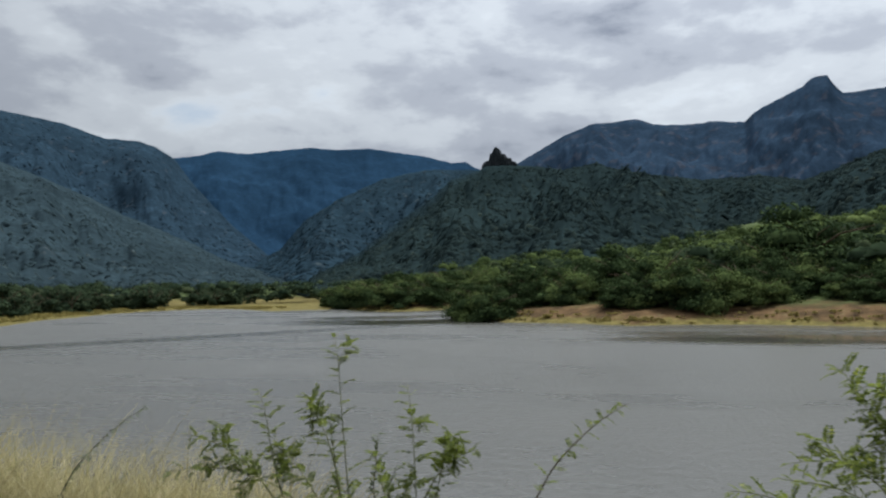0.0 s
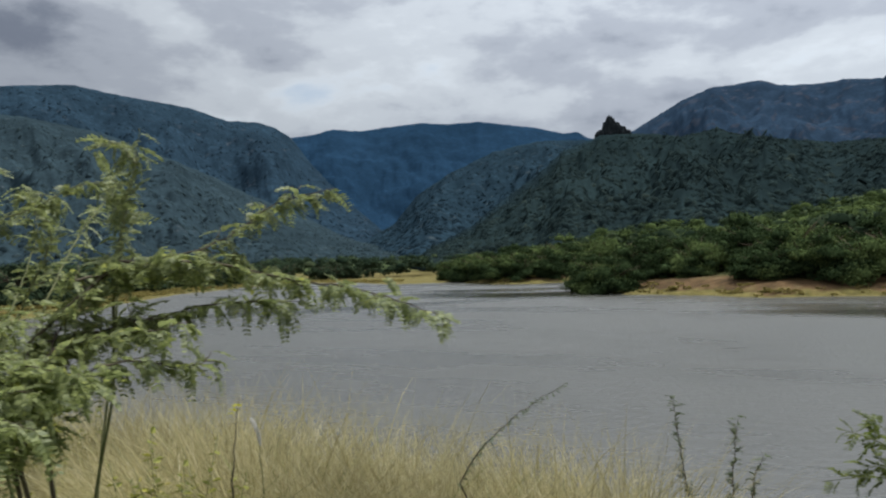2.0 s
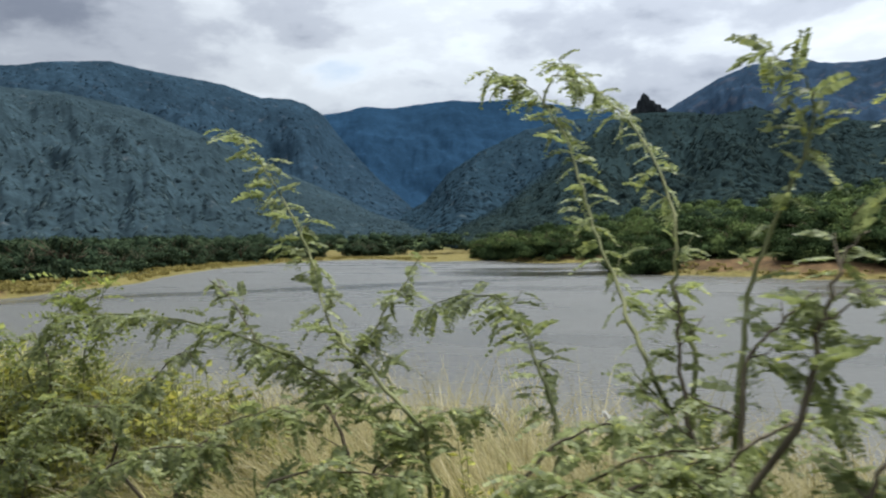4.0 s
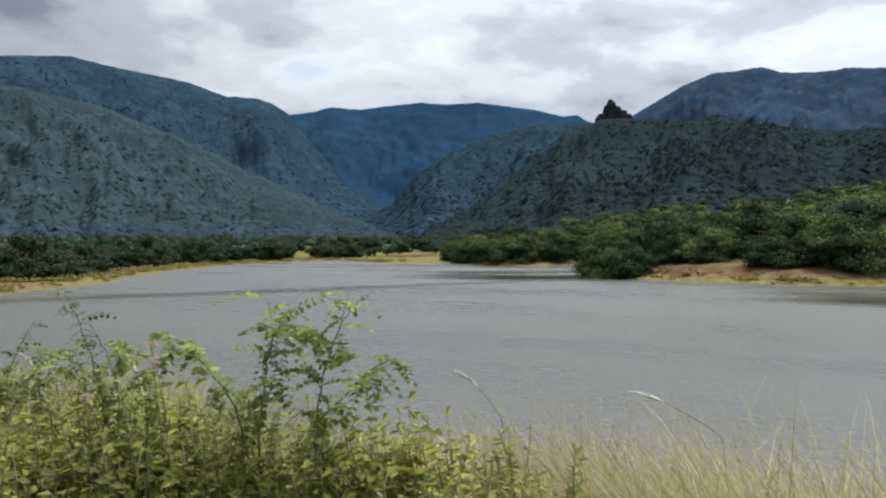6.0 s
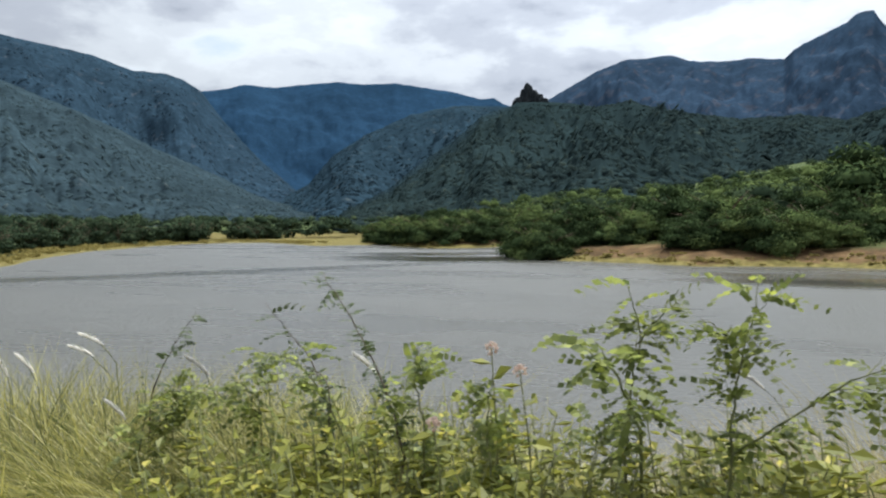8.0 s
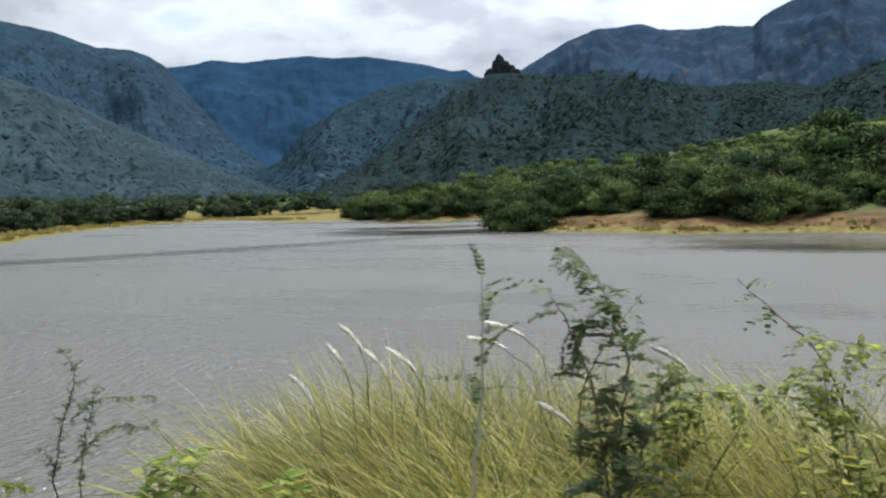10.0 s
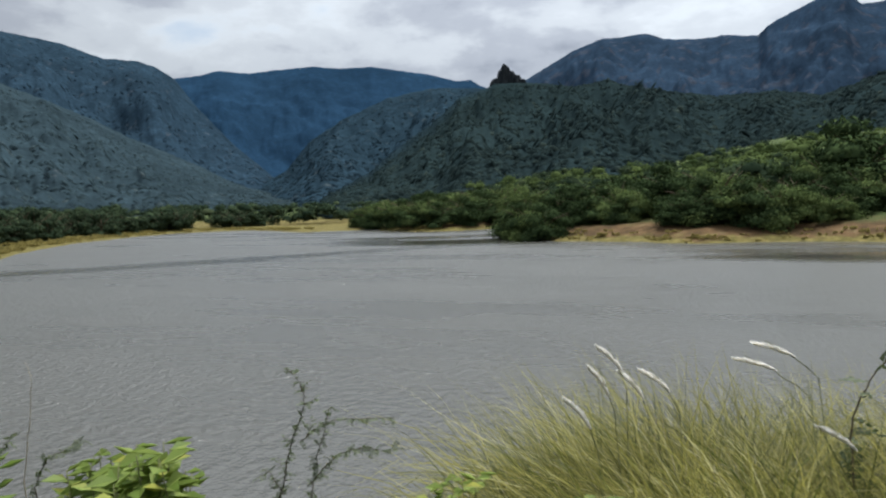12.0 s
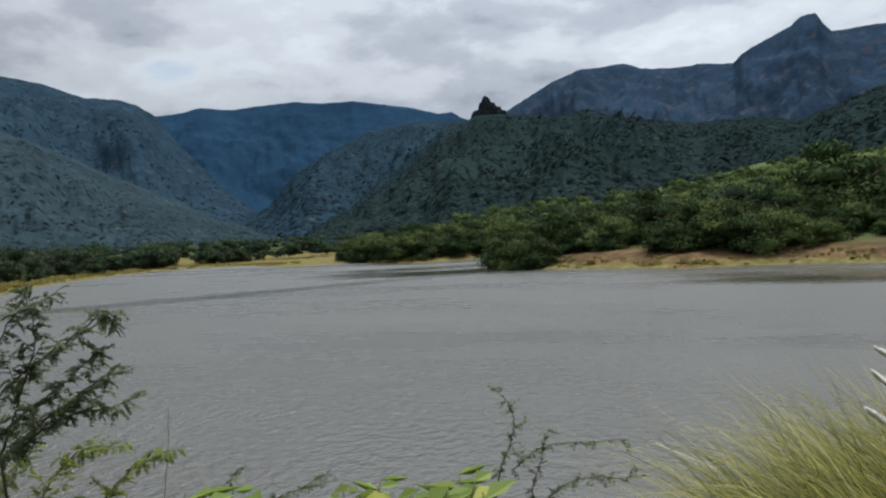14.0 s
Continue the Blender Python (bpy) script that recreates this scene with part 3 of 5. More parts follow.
spots += [(x, y, rng.uniform(0.7, 1.05)) for x, y in along(CUT, 50, 5, 14, rng) if x > -107]
spots += [(x, y, rng.uniform(0.9, 1.4)) for x, y in along(CUT, 80, 14, 45, rng) if x > -110]
spots += [(-107, 206, 1.0), (-104, 202, 1.1), (-101, 203, 1.2), (-98, 198, 1.05), (-95, 196, 1.2), (-91, 193, 1.25), (-87, 191, 1.3), (-83, 186, 1.15), (-79, 185, 1.3)]
spots += [(17, 150, 2.5), (10, 146, 1.5), (-39.6, 129.5, 1.1), (-37.4, 126.5, 1.0), (-34.5, 124.5, 0.95), (-40.4, 133.5, 1.1)]
plant_row(east_models, spots, rng, "thorn trees on the rising bank")

west_models = [make_tree("bank_tree", 40 + k, 5.8, 3.8, BUSH_FAR, 11, 200, 0.28, label="dull green bushy tree on the far lake bank", category="tree") for k in range(3)]
spots = [(x, y, rng.uniform(0.6, 1.3)) for x, y in along(WEST, 170, 9, 40, rng)]
plant_row(west_models, spots, rng, "bushy trees on the low bank")


def thicket(name, spots, height, width, material, label, seed, per=300, size=0.5):
    """Bush land too dense to tell apart."""
    rng = np.random.default_rng(seed)
    cs, rs = [], []
    for x, y in spots:
        z, h = float(ground_height(x, y)), height * rng.uniform(0.6, 1.25)
        for k in range(6):
            a, q = rng.uniform(0, 6.28), rng.random() ** 0.5 * width
            cs.append((x + q * math.cos(a), y + q * math.sin(a), z + h * rng.uniform(0.3, 0.85)))
            rs.append(h * rng.uniform(0.3, 0.6))
    return tagged(crown_mesh(name, cs, rs, per // 6, size, 0.48, material, None, rng), label, "bushes", kind="stuff")


thicket("thicket", [p for p in along(EAST + CUT, 640, 42, 240, rng) if p[0] > -110 - 0.25 * (p[1] - 200)], 7.4, 4.2, THICKET, "green thorn scrub covering the rising bank", 51, 260, 0.42)
thicket("far_scrub", along(WEST, 820, 24, 210, rng), 6.6, 4.6, BUSH_FAR, "dull green scrub covering the plain", 52, 180, 0.5)
thicket("bank_tufts", along(EAST + CUT[1:4], 300, 0.6, 5, rng), 0.3, 0.8, STRAW_FAR, "yellowish grass tufts along the waterline", 53, 60, 0.22)
thicket("shore_tufts", along(WEST, 420, 2.0, 14, rng), 0.6, 1.3, STRAW_FAR, "yellowish grass tufts along the far shore", 54, 60, 0.26)


# ---- plants on the dam ----
THORN = leaf_material("thorn_leaves", (0.095, 0.130, 0.028), (0.30, 0.35, 0.075), (0.46, 0.48, 0.10), 0.5, 0.05, 0.2)
BUSH = leaf_material("thorn_bush_leaves", (0.150, 0.180, 0.066), (0.43, 0.47, 0.19), (0.58, 0.58, 0.13), 0.5, 0.05, 0.5)
SENNA = leaf_material("shrub_leaves", (0.110, 0.145, 0.042), (0.42, 0.46, 0.13), (0.60, 0.64, 0.12), 0.55, 0.10, 0.35)
YELLOW = leaf_material("yellow_leaves", (0.42, 0.40, 0.03), (0.62, 0.58, 0.06), (0.70, 0.62, 0.08), 0.45, 0.1, 0.25)
STALK = leaf_material("dark_stalk_leaves", (0.055, 0.078, 0.034), (0.150, 0.185, 0.080), (0.25, 0.28, 0.10), 0.35, 0.04, 0.25)
WEED = leaf_material("weed_leaves", (0.130, 0.150, 0.030), (0.47, 0.46, 0.095), (0.64, 0.54, 0.12), 0.5, 0.08, 0.3)
BRIGHT = leaf_material("bright_weed_leaves", (0.19, 0.28, 0.055), (0.42, 0.50, 0.14), (0.62, 0.60, 0.12), 0.45, 0.06, 0.15)
STRAW = leaf_material("dry_grass", (0.28, 0.24, 0.09), (0.66, 0.58, 0.31), (0.80, 0.72, 0.48), 0.5, 0.12, 0.3)
GRASS = leaf_material("olive_grass", (0.055, 0.075, 0.014), (0.60, 0.54, 0.15), (0.86, 0.80, 0.46), 0.5, 0.14, 0.45)
# green undergrowth, its colour darkened to stand for shade low in the tussocks
GRASS_LOW = leaf_material("shade_dark_green_undergrowth", (0.030, 0.048, 0.012), (0.20, 0.24, 0.055), (0.42, 0.42, 0.12), 0.45, 0.1, 0.3)
PLUME = leaf_material("white_plume", (0.86, 0.84, 0.80), (0.90, 0.88, 0.85), (0.92, 0.90, 0.88), 0.72, 0.1, 0.1)
PETAL = leaf_material("pink_petals", (0.74, 0.56, 0.50), (0.84, 0.70, 0.62), (0.88, 0.80, 0.70), 0.4, 0.2, 0.1)
st = Mat("green_stem", 0.7, 0.2)
st.color(st.ramp(st.noise(14.0, 4.0), [(0.35, (0.10, 0.11, 0.045)), (0.7, (0.24, 0.24, 0.11))]))
STEM = st.m
tw = Mat("grey_twig", 0.85, 0.2)
tw.color(tw.ramp(tw.noise(18.0, 4.0), [(0.35, (0.06, 0.045, 0.03)), (0.7, (0.17, 0.14, 0.10))]))
TWIG = tw.m
pale = Mat("pale_dead_twig", 0.85, 0.2)
pale.color(pale.ramp(pale.noise(18.0, 4.0), [(0.35, (0.26, 0.22, 0.16)), (0.7, (0.48, 0.43, 0.35))]))
PALE = pale.m


def compound_leaf(at, way, up, length, pairs, leaflet, slim, droop, rng):
    """A feather leaf: leaflets in pairs along a drooping midrib. Returns leaflet corners (n, 4, 3)."""
    side = np.cross(up, way)
    side /= np.linalg.norm(side) + 1e-9
    up = np.cross(way, side)
    t = np.linspace(0.12, 1.0, pairs)[:, None]
    mid = at + way * length * t - up * droop * length * t * t
    size = leaflet * length * (0.65 + 0.5 * np.sin(np.pi * (0.15 + 0.75 * t)))
    quads = []
    for s in (-1, 1):
        out = side * s * 0.9 + way * 0.38 - up * (0.15 + 0.3 * rng.random((pairs, 1)))
        out = out + rng.normal(size=(pairs, 3)) * 0.12
        out /= np.linalg.norm(out, axis=1, keepdims=True)
        wide = np.cross(out, up + rng.normal(size=(pairs, 3)) * 0.25)
        wide /= np.linalg.norm(wide, axis=1, keepdims=True)
        tip, half = mid + out * size, mid + out * size * 0.5
        quads.append(np.stack([mid, half + wide * size * slim, tip, half - wide * size * slim], 1))
    rib = np.array([at, at + way * length * 0.5 - up * droop * length * 0.25 + side * 0.0012, mid[-1], at + way * length * 0.5 - up * droop * length * 0.25 - side * 0.0012])
    return np.concatenate(quads + [rib[None]])


def oval_leaf(at, way, up, length, wide, rng):
    """A plain pointed leaf, folded a little at its midrib, as two quads."""
    side = np.cross(up, way)
    side /= np.linalg.norm(side) + 1e-9
    dip = np.cross(way, side) * length * 0.10
    a, b, c = at, at + way * length * 0.45, at + way * length
    l, r = b + side * wide * length + dip, b - side * wide * length + dip
    return np.stack([np.stack([a, l, c, b - dip]), np.stack([a, b - dip, c, r])])


def curve(base, tip, sag, rng, n=9, wander=0.012):
    base, tip = np.array(base, float), np.array(tip, float)
    t = np.linspace(0, 1, n)[:, None]
    p = base + (tip - base) * t
    p[:, 2:] += sag * np.sin(np.pi * t)
    jit = rng.normal(size=(n, 3)) * wander * np.linalg.norm(tip - base)
    jit[0] = 0
    return p + jit


def unit(v):
    return v / (np.linalg.norm(v) + 1e-9)


def dress(pts, rng, count, length, pairs, leaflet, slim, droop, start=0.15, grow=0.5):
    """Leaves set in turn along a twig."""
    out = []
    for k in range(count):
        u = start + (1 - start) * (k + rng.random() * 0.6) / count
        q = min(u, 0.999) * (len(pts) - 1)
        i = int(q)
        at = pts[i] + (pts[i + 1] - pts[i]) * (q - i)
        along_twig = unit(pts[i + 1] - pts[i])
        turn = k * 2.4 + rng.uniform(-0.5, 0.5)
        ref = unit(np.cross(along_twig, (0.0, 0.0, 1.0) if abs(along_twig[2]) < 0.9 else (1.0, 0.0, 0.0)))
        other = np.cross(along_twig, ref)
        out_way = ref * math.cos(turn) + other * math.sin(turn)
        way = unit(out_way * 0.85 + along_twig * 0.5 + np.array((-0.15, 0, 0.12)))
        up = unit(np.array((0, 0, 1.0)) + rng.normal(size=3) * 0.25)
        size = length * rng.uniform(0.75, 1.2) * (1 - grow * max(0, u - 0.6) / 0.4)
        out.append(compound_leaf(at, way, up, size, pairs, leaflet, slim, droop * rng.uniform(0.5, 1.5), rng))
    return out


def quads_object(name, quads, material, parent):
    q = np.concatenate(quads)
    return mesh_object(name, q.reshape(-1, 3), np.arange(4 * len(q)).reshape(-1, 4), material, parent)


def shrub(name, root, rows, leaf_mat, wood_mat, seed, sag=0.03, thick=0.005, count=16, length=0.07, pairs=9, leaflet=0.30, slim=0.22,
          droop=0.35, sides=0, side_len=0.22, start=0.15, **tags):
    """A shrub from one root: each branch rises from the root to its base, then runs to its tip with leaves."""
    rng = np.random.default_rng(seed)
    rz = float(ground_height(*root)) - 0.05
    ob = thing(name, (*root, rz), **tags)
    org = np.array((*root, rz))
    bases = np.array([row[:3] for row in rows]) - org
    fork = bases.mean(0) * (0.62, 0.62, 0.0) + (0, 0, max(0.12, bases[:, 2].min() - 0.4))
    if len(rows) > 2:
        v, f = tube(curve((0, 0, 0), fork, 0.0, rng, 5, 0.02), np.linspace(3.6, 2.6, 5) * thick, 6)
        mesh_object("trunk", v, f, wood_mat, ob, smooth=True)
    for row in rows:
        base, tip = np.array(row[:3]) - org, np.array(row[3:6]) - org
        first = fork if len(rows) > 2 else (rng.uniform(-0.05, 0.05), rng.uniform(-0.05, 0.05), 0)
        low = curve(first, base, 0.0, rng, 6, 0.02)
        top = curve(base, tip, sag * np.linalg.norm(tip - base) * 4, rng)
        line = np.vstack([low[:-1], top])
        for k in range(3):                                   # ease the bend where the branch turns outwards
            line[1:-1] = 0.5 * line[1:-1] + 0.25 * (line[:-2] + line[2:])
        low, top = line[:6], line[5:]
        rad = np.r_[np.linspace(1.5, 1.1, len(low) - 1), np.linspace(1.05, 0.3, len(top))] * thick
        v, f = tube(line, rad, 5)
        branch = mesh_object("branch", v, f, wood_mat, ob, smooth=True)
        leaves = dress(top, rng, count, length, pairs, leaflet, slim, droop, start)
        for k in range(sides):
            i = rng.integers(1, len(top) - 2)
            way = unit(unit(top[-1] - top[0]) * 0.7 + rng.normal(size=3) * (0.7, 0.35, 0.5))
            t2 = curve(top[i], top[i] + way * side_len * rng.uniform(0.5, 1.1), 0.02, rng, 6, 0.02)
            v, f = tube(t2, np.linspace(0.6, 0.25, 6) * thick, 4)
            mesh_object("twig", v, f, wood_mat, branch, smooth=True)
            leaves += dress(t2, rng, max(4, int(count * 0.55)), length * 0.95, pairs, leaflet, slim, droop, 0.1)
        if leaves:
            tagged(quads_object("foliage", leaves, leaf_mat, branch), kind="stuff")
    return ob


# twigs that come into view first
shrub("thorn_shrub", (-0.60, 2.55), [(-0.64, 2.36, 5.35, -0.73, 2.44, 5.93),
    (-0.82, 2.29, 5.45, -0.91, 2.32, 5.78),
    (-0.88, 2.33, 5.5, -1.09, 2.22, 5.66),
    (-0.64, 2.3, 5.55, -0.74, 2.29, 5.76),
    (-0.45, 2.39, 5.36, -0.50, 2.47, 5.78),
    (-0.42, 2.4, 5.52, -0.29, 2.46, 5.61),
    (-0.76, 2.38, 5.43, -1.12, 2.17, 5.57),
    (-0.49, 2.32, 5.38, -0.57, 2.36, 5.61),
    (-0.67, 2.35, 5.36, -0.88, 2.31, 5.66),
    (-0.42, 2.4, 5.36, -0.38, 2.49, 5.64)], THORN, STEM, 101, thick=0.0024, count=18, length=0.05, pairs=9, leaflet=0.28, slim=0.24, sides=2, side_len=0.08,
      label="sparse green thorn shrub with feathery twigs on the dam", category="shrub")
shrub("thorn_shrub", (0.70, 2.6), [(0.77, 2.39, 5.55, 0.64, 2.47, 5.81),
    (0.73, 2.41, 5.59, 0.50, 2.45, 5.62),
    (0.74, 2.45, 5.53, 0.56, 2.5, 5.64),
    (0.80, 2.41, 5.64, 0.71, 2.46, 5.8),
    (0.60, 2.3, 5.49, 0.36, 2.34, 5.57),
    (0.78, 2.42, 5.67, 0.67, 2.45, 5.73),
    (0.71, 2.3, 5.53, 0.47, 2.35, 5.6)], THORN, STEM, 102, thick=0.0024, count=18, length=0.05, pairs=9, leaflet=0.28, slim=0.24, sides=1, side_len=0.10,
      label="sparse green thorn shrub beside the path", category="shrub")
shrub("lone_twig", (-0.35, 2.45), [(-0.13, 2.32, 5.5, 0.13, 2.42, 5.75)], THORN, TWIG, 103, thick=0.003, count=22, length=0.034, pairs=6, leaflet=0.32, slim=0.25,
      label="single slender twig with tiny grey-green leaves", category="twig")
def smooth_line(points, n):
    """A rounded line through the points."""
    p = np.array(points, float)
    p = np.vstack([2 * p[0] - p[1], p, 2 * p[-1] - p[-2]])
    out = []
    for i in range(1, len(p) - 2):
        for t in np.linspace(0, 1, n, endpoint=False):
            a, b, c, d = p[i - 1], p[i], p[i + 1], p[i + 2]
            out.append(0.5 * (2 * b + (c - a) * t + (2 * a - 5 * b + 4 * c - d) * t * t + (3 * b - a - 3 * c + d) * t ** 3))
    return np.array(out + [p[-2]])


def hang(line, rng, gap, length, droop, start=0.0, tip=False, style=(10, 0.25, 0.33)):
    """Feather leaves on both sides of a twig, hanging outwards and down."""
    step = np.r_[0, np.cumsum(np.linalg.norm(np.diff(line, axis=0), axis=1))]
    out, s, side = [], step[-1] * start, 1
    while s < step[-1]:
        u = s / step[-1]
        at = np.array([np.interp(s, step, line[:, k]) for k in range(3)])
        i = min(np.searchsorted(step, s, side="right"), len(line) - 1)
        way = unit(line[i] - line[i - 1])
        flat = np.cross(way, (0, 0, 1.0))
        flat = unit(flat if np.linalg.norm(flat) > 0.35 else rng.normal(size=3) * (1, 1, 0.2))
        out_way = unit(flat * side * rng.uniform(0.5, 1.0) + way * rng.uniform(0.2, 0.8) + rng.normal(size=3) * 0.3 + np.array((0, 0, rng.uniform(-0.55, 0.25))))
        up = unit(np.array((0, 0, 1.0)) + rng.normal(size=3) * 0.3)
        size = length * rng.uniform(0.65, 1.2) * (1 if not tip else 0.7 + 0.5 * u)
        out.append(compound_leaf(at, out_way, up, size, *style, droop * rng.uniform(0.5, 1.4), rng))
        side = -side
        s += gap * rng.uniform(0.6, 1.4) * (1 if not tip else 1.5 - 1.1 * u)
    return out


def arms(name, root, rows, leaf_mat, wood_mat, seed, thick=0.002, gap=0.008, length=0.036, twigs=0.035, twig_len=0.07, start=0.0, droop=0.6, tip=False, style=(10, 0.25, 0.33), **tags):
    """A thorn bush of long arms: those marked 1 rise from the root, the others fork off an arm; twigs stand off both sides."""
    rng = np.random.default_rng(seed)
    rz = float(ground_height(*root)) - 0.05
    org = np.array((*root, rz))
    ob = thing(name, tuple(org), **tags)
    low = np.array([row[1] for row in rows if row[0]]) - org
    fork = low.mean(0) * (0.5, 0.5, 0) + (0, 0, max(0.15, low[:, 2].min() - 0.55))
    v, f = tube(curve((0, 0, 0), fork, 0.0, rng, 5, 0.02), np.linspace(3.2, 2.4, 5) * thick, 6)
    mesh_object("trunk", v, f, wood_mat, ob, smooth=True)
    for row in rows:
        top = smooth_line(np.array(row[1:]) - org, 6)
        top[1:] += rng.normal(size=(len(top) - 1, 3)) * thick * 0.7
        line = np.vstack([curve(fork, top[0], 0.0, rng, 6, 0.008)[:-1], top]) if row[0] else top
        rad = np.linspace(1.5 if row[0] else 0.9, 0.3, len(line)) * thick
        v, f = tube(line, rad, 5)
        branch = mesh_object("branch", v, f, wood_mat, ob, smooth=True)
        leaves = hang(top, rng, gap, length, droop, start, tip, style)
        run = np.linalg.norm(np.diff(top, axis=0), axis=1).sum()
        for k in range(int(run / twigs)):
            u = (k + 0.3 + 0.5 * rng.random()) * twigs / run
            i = min(int(u * (len(top) - 1)), len(top) - 2)
            way = unit(top[i + 1] - top[i])
            flat = np.cross(way, (0, 0, 1.0))
            flat = unit(flat if np.linalg.norm(flat) > 0.35 else rng.normal(size=3) * (1, 1, 0.2))
            out_way = unit(flat * (1 if k % 2 else -1) * 0.7 + way * 0.6 + rng.normal(size=3) * 0.25 + np.array((0, 0, 0.12)))
            reach = twig_len * rng.uniform(0.5, 1.2) * (1.1 - 0.6 * u)
            t2 = curve(top[i], top[i] + out_way * reach, -0.06 * reach, rng, 6, 0.02)
            v, f = tube(t2, np.linspace(0.5, 0.2, 6) * thick, 4)
            mesh_object("twig", v, f, wood_mat, branch, smooth=True)
            leaves += hang(t2, rng, gap, length * 0.9, droop, 0.1, False, style)
        tagged(quads_object("foliage", leaves, leaf_mat, branch), kind="stuff")
    return ob


arms("lone_twig", (-1.85, 3.2), [
    (1, (-2.35, 3.0, 5.2), (-2.27, 3.02, 5.33), (-2.12, 3.04, 5.47), (-1.95, 3.06, 5.58))], STALK, TWIG, 104, thick=0.0026, gap=0.012, length=0.026, twigs=1.0, style=(5, 0.32, 0.3),
     label="single slender leaning twig among dry grass", category="twig")
arms("seed_weed", (-0.85, 4.7), [
    (1, (-1.82, 4.6, 4.72), (-1.86, 4.6, 4.97), (-1.88, 4.6, 5.14), (-1.9, 4.6, 5.28)),
    (1, (-1.62, 4.6, 4.74), (-1.6, 4.6, 4.97), (-1.57, 4.6, 5.19)),
    (1, (-1.52, 4.6, 4.76), (-1.5, 4.6, 4.9), (-1.46, 4.6, 5.01))], STALK, TWIG, 105, thick=0.004, gap=0.011, length=0.04, twigs=1.0, style=(5, 0.34, 0.34),
     label="thin upright weed with dark seed heads", category="weed")
arms("young_weed", (-1.9, 1.55), [
    (1, (-1.96, 1.42, 5.67), (-1.95, 1.42, 5.73), (-1.94, 1.42, 5.81))], YELLOW, TWIG, 125, thick=0.0016, gap=0.02, length=0.03, twigs=1.0, start=0.93, style=(4, 0.4, 0.4),
     label="upright young weed with a yellow-green tip", category="weed")

# the large thorn bush that the path brushes past
arms("thorn_bush", (-2.07, 1.35), [
    (1, (-2.0, 1.1, 5.93), (-1.94, 1.2, 6.03), (-1.87, 1.28, 6.03), (-1.77, 1.36, 6.0), (-1.67, 1.41, 5.98), (-1.56, 1.44, 5.94)),
    (0, (-1.97, 1.15, 6.01), (-1.94, 1.25, 6.03), (-1.89, 1.33, 6.06), (-1.85, 1.42, 6.12), (-1.77, 1.46, 6.14)),
    (0, (-1.98, 1.1, 5.93), (-1.93, 1.2, 5.95), (-1.85, 1.28, 5.97), (-1.75, 1.34, 5.97)),
    (1, (-1.95, 1.05, 5.8), (-1.91, 1.06, 5.85), (-1.88, 1.08, 5.89), (-1.85, 1.12, 5.91), (-1.82, 1.18, 5.9), (-1.78, 1.22, 5.9)),
    (0, (-1.96, 1.05, 5.88), (-1.93, 1.1, 5.93), (-1.88, 1.15, 5.94), (-1.82, 1.2, 5.95)),
    (1, (-1.96, 1.05, 5.8), (-1.95, 1.06, 5.86), (-1.96, 1.1, 5.92), (-1.97, 1.15, 5.98), (-1.96, 1.2, 6.03))], BUSH, TWIG, 106, thick=0.0022, gap=0.0075, length=0.036, twigs=0.034, twig_len=0.07,
     label="wide grey-green thorn bush with long outstretched leafy arms", category="bush")
arms("thorn_bush", (-2.25, 1.4), [
    (1, (-1.96, 1.2, 5.98), (-1.99, 1.24, 6.07), (-1.99, 1.25, 6.12), (-1.98, 1.26, 6.18), (-1.97, 1.26, 6.23)),
    (0, (-1.98, 1.26, 6.18), (-2.02, 1.27, 6.21), (-2.05, 1.27, 6.22)),
    (1, (-2.3, 1.1, 5.87), (-2.28, 1.14, 6.01), (-2.27, 1.2, 6.09), (-2.23, 1.27, 6.13), (-2.21, 1.34, 6.17), (-2.19, 1.38, 6.17), (-2.18, 1.4, 6.12)),
    (0, (-2.27, 1.14, 6.01), (-2.25, 1.18, 6.1), (-2.24, 1.18, 6.15), (-2.28, 1.18, 6.17)),
    (0, (-2.25, 1.18, 6.1), (-2.25, 1.19, 6.15), (-2.23, 1.19, 6.21)),
    (1, (-2.17, 1.38, 6.01), (-2.18, 1.39, 6.07), (-2.18, 1.4, 6.15), (-2.22, 1.4, 6.2))], BUSH, STEM, 107, thick=0.0018, gap=0.009, length=0.034, twigs=0.06, twig_len=0.04, start=0.12,
     label="thorn bush with upright and arching pale-stemmed shoots", category="bush")
arms("thorn_bush", (-2.27, 1.25), [
    (1, (-2.15, 0.95, 5.78), (-2.1, 0.97, 5.88), (-2.07, 1.0, 5.92), (-2.03, 1.05, 5.96), (-1.98, 1.08, 5.96)),
    (1, (-2.14, 0.92, 5.79), (-2.14, 0.94, 5.89), (-2.14, 0.98, 5.95), (-2.17, 1.05, 5.97), (-2.1, 1.08, 5.97)),
    (1, (-2.22, 0.9, 5.81), (-2.19, 0.92, 5.89), (-2.18, 0.95, 5.94), (-2.18, 1.0, 5.97)),
    (1, (-2.03, 0.92, 5.79), (-2.0, 0.95, 5.87), (-1.97, 0.98, 5.9), (-1.92, 1.02, 5.92)),
    (1, (-1.98, 0.96, 5.79), (-1.93, 0.98, 5.86), (-1.91, 1.0, 5.89), (-1.89, 1.03, 5.89)),
    (1, (-2.16, 1.06, 5.9), (-2.18, 1.07, 5.98), (-2.19, 1.07, 6.03), (-2.2, 1.07, 6.06))], BUSH, TWIG, 108, thick=0.002, gap=0.008, length=0.036, twigs=0.03, twig_len=0.065,
     label="thick grey-green thorn bush with drooping feathery leaves", category="bush")
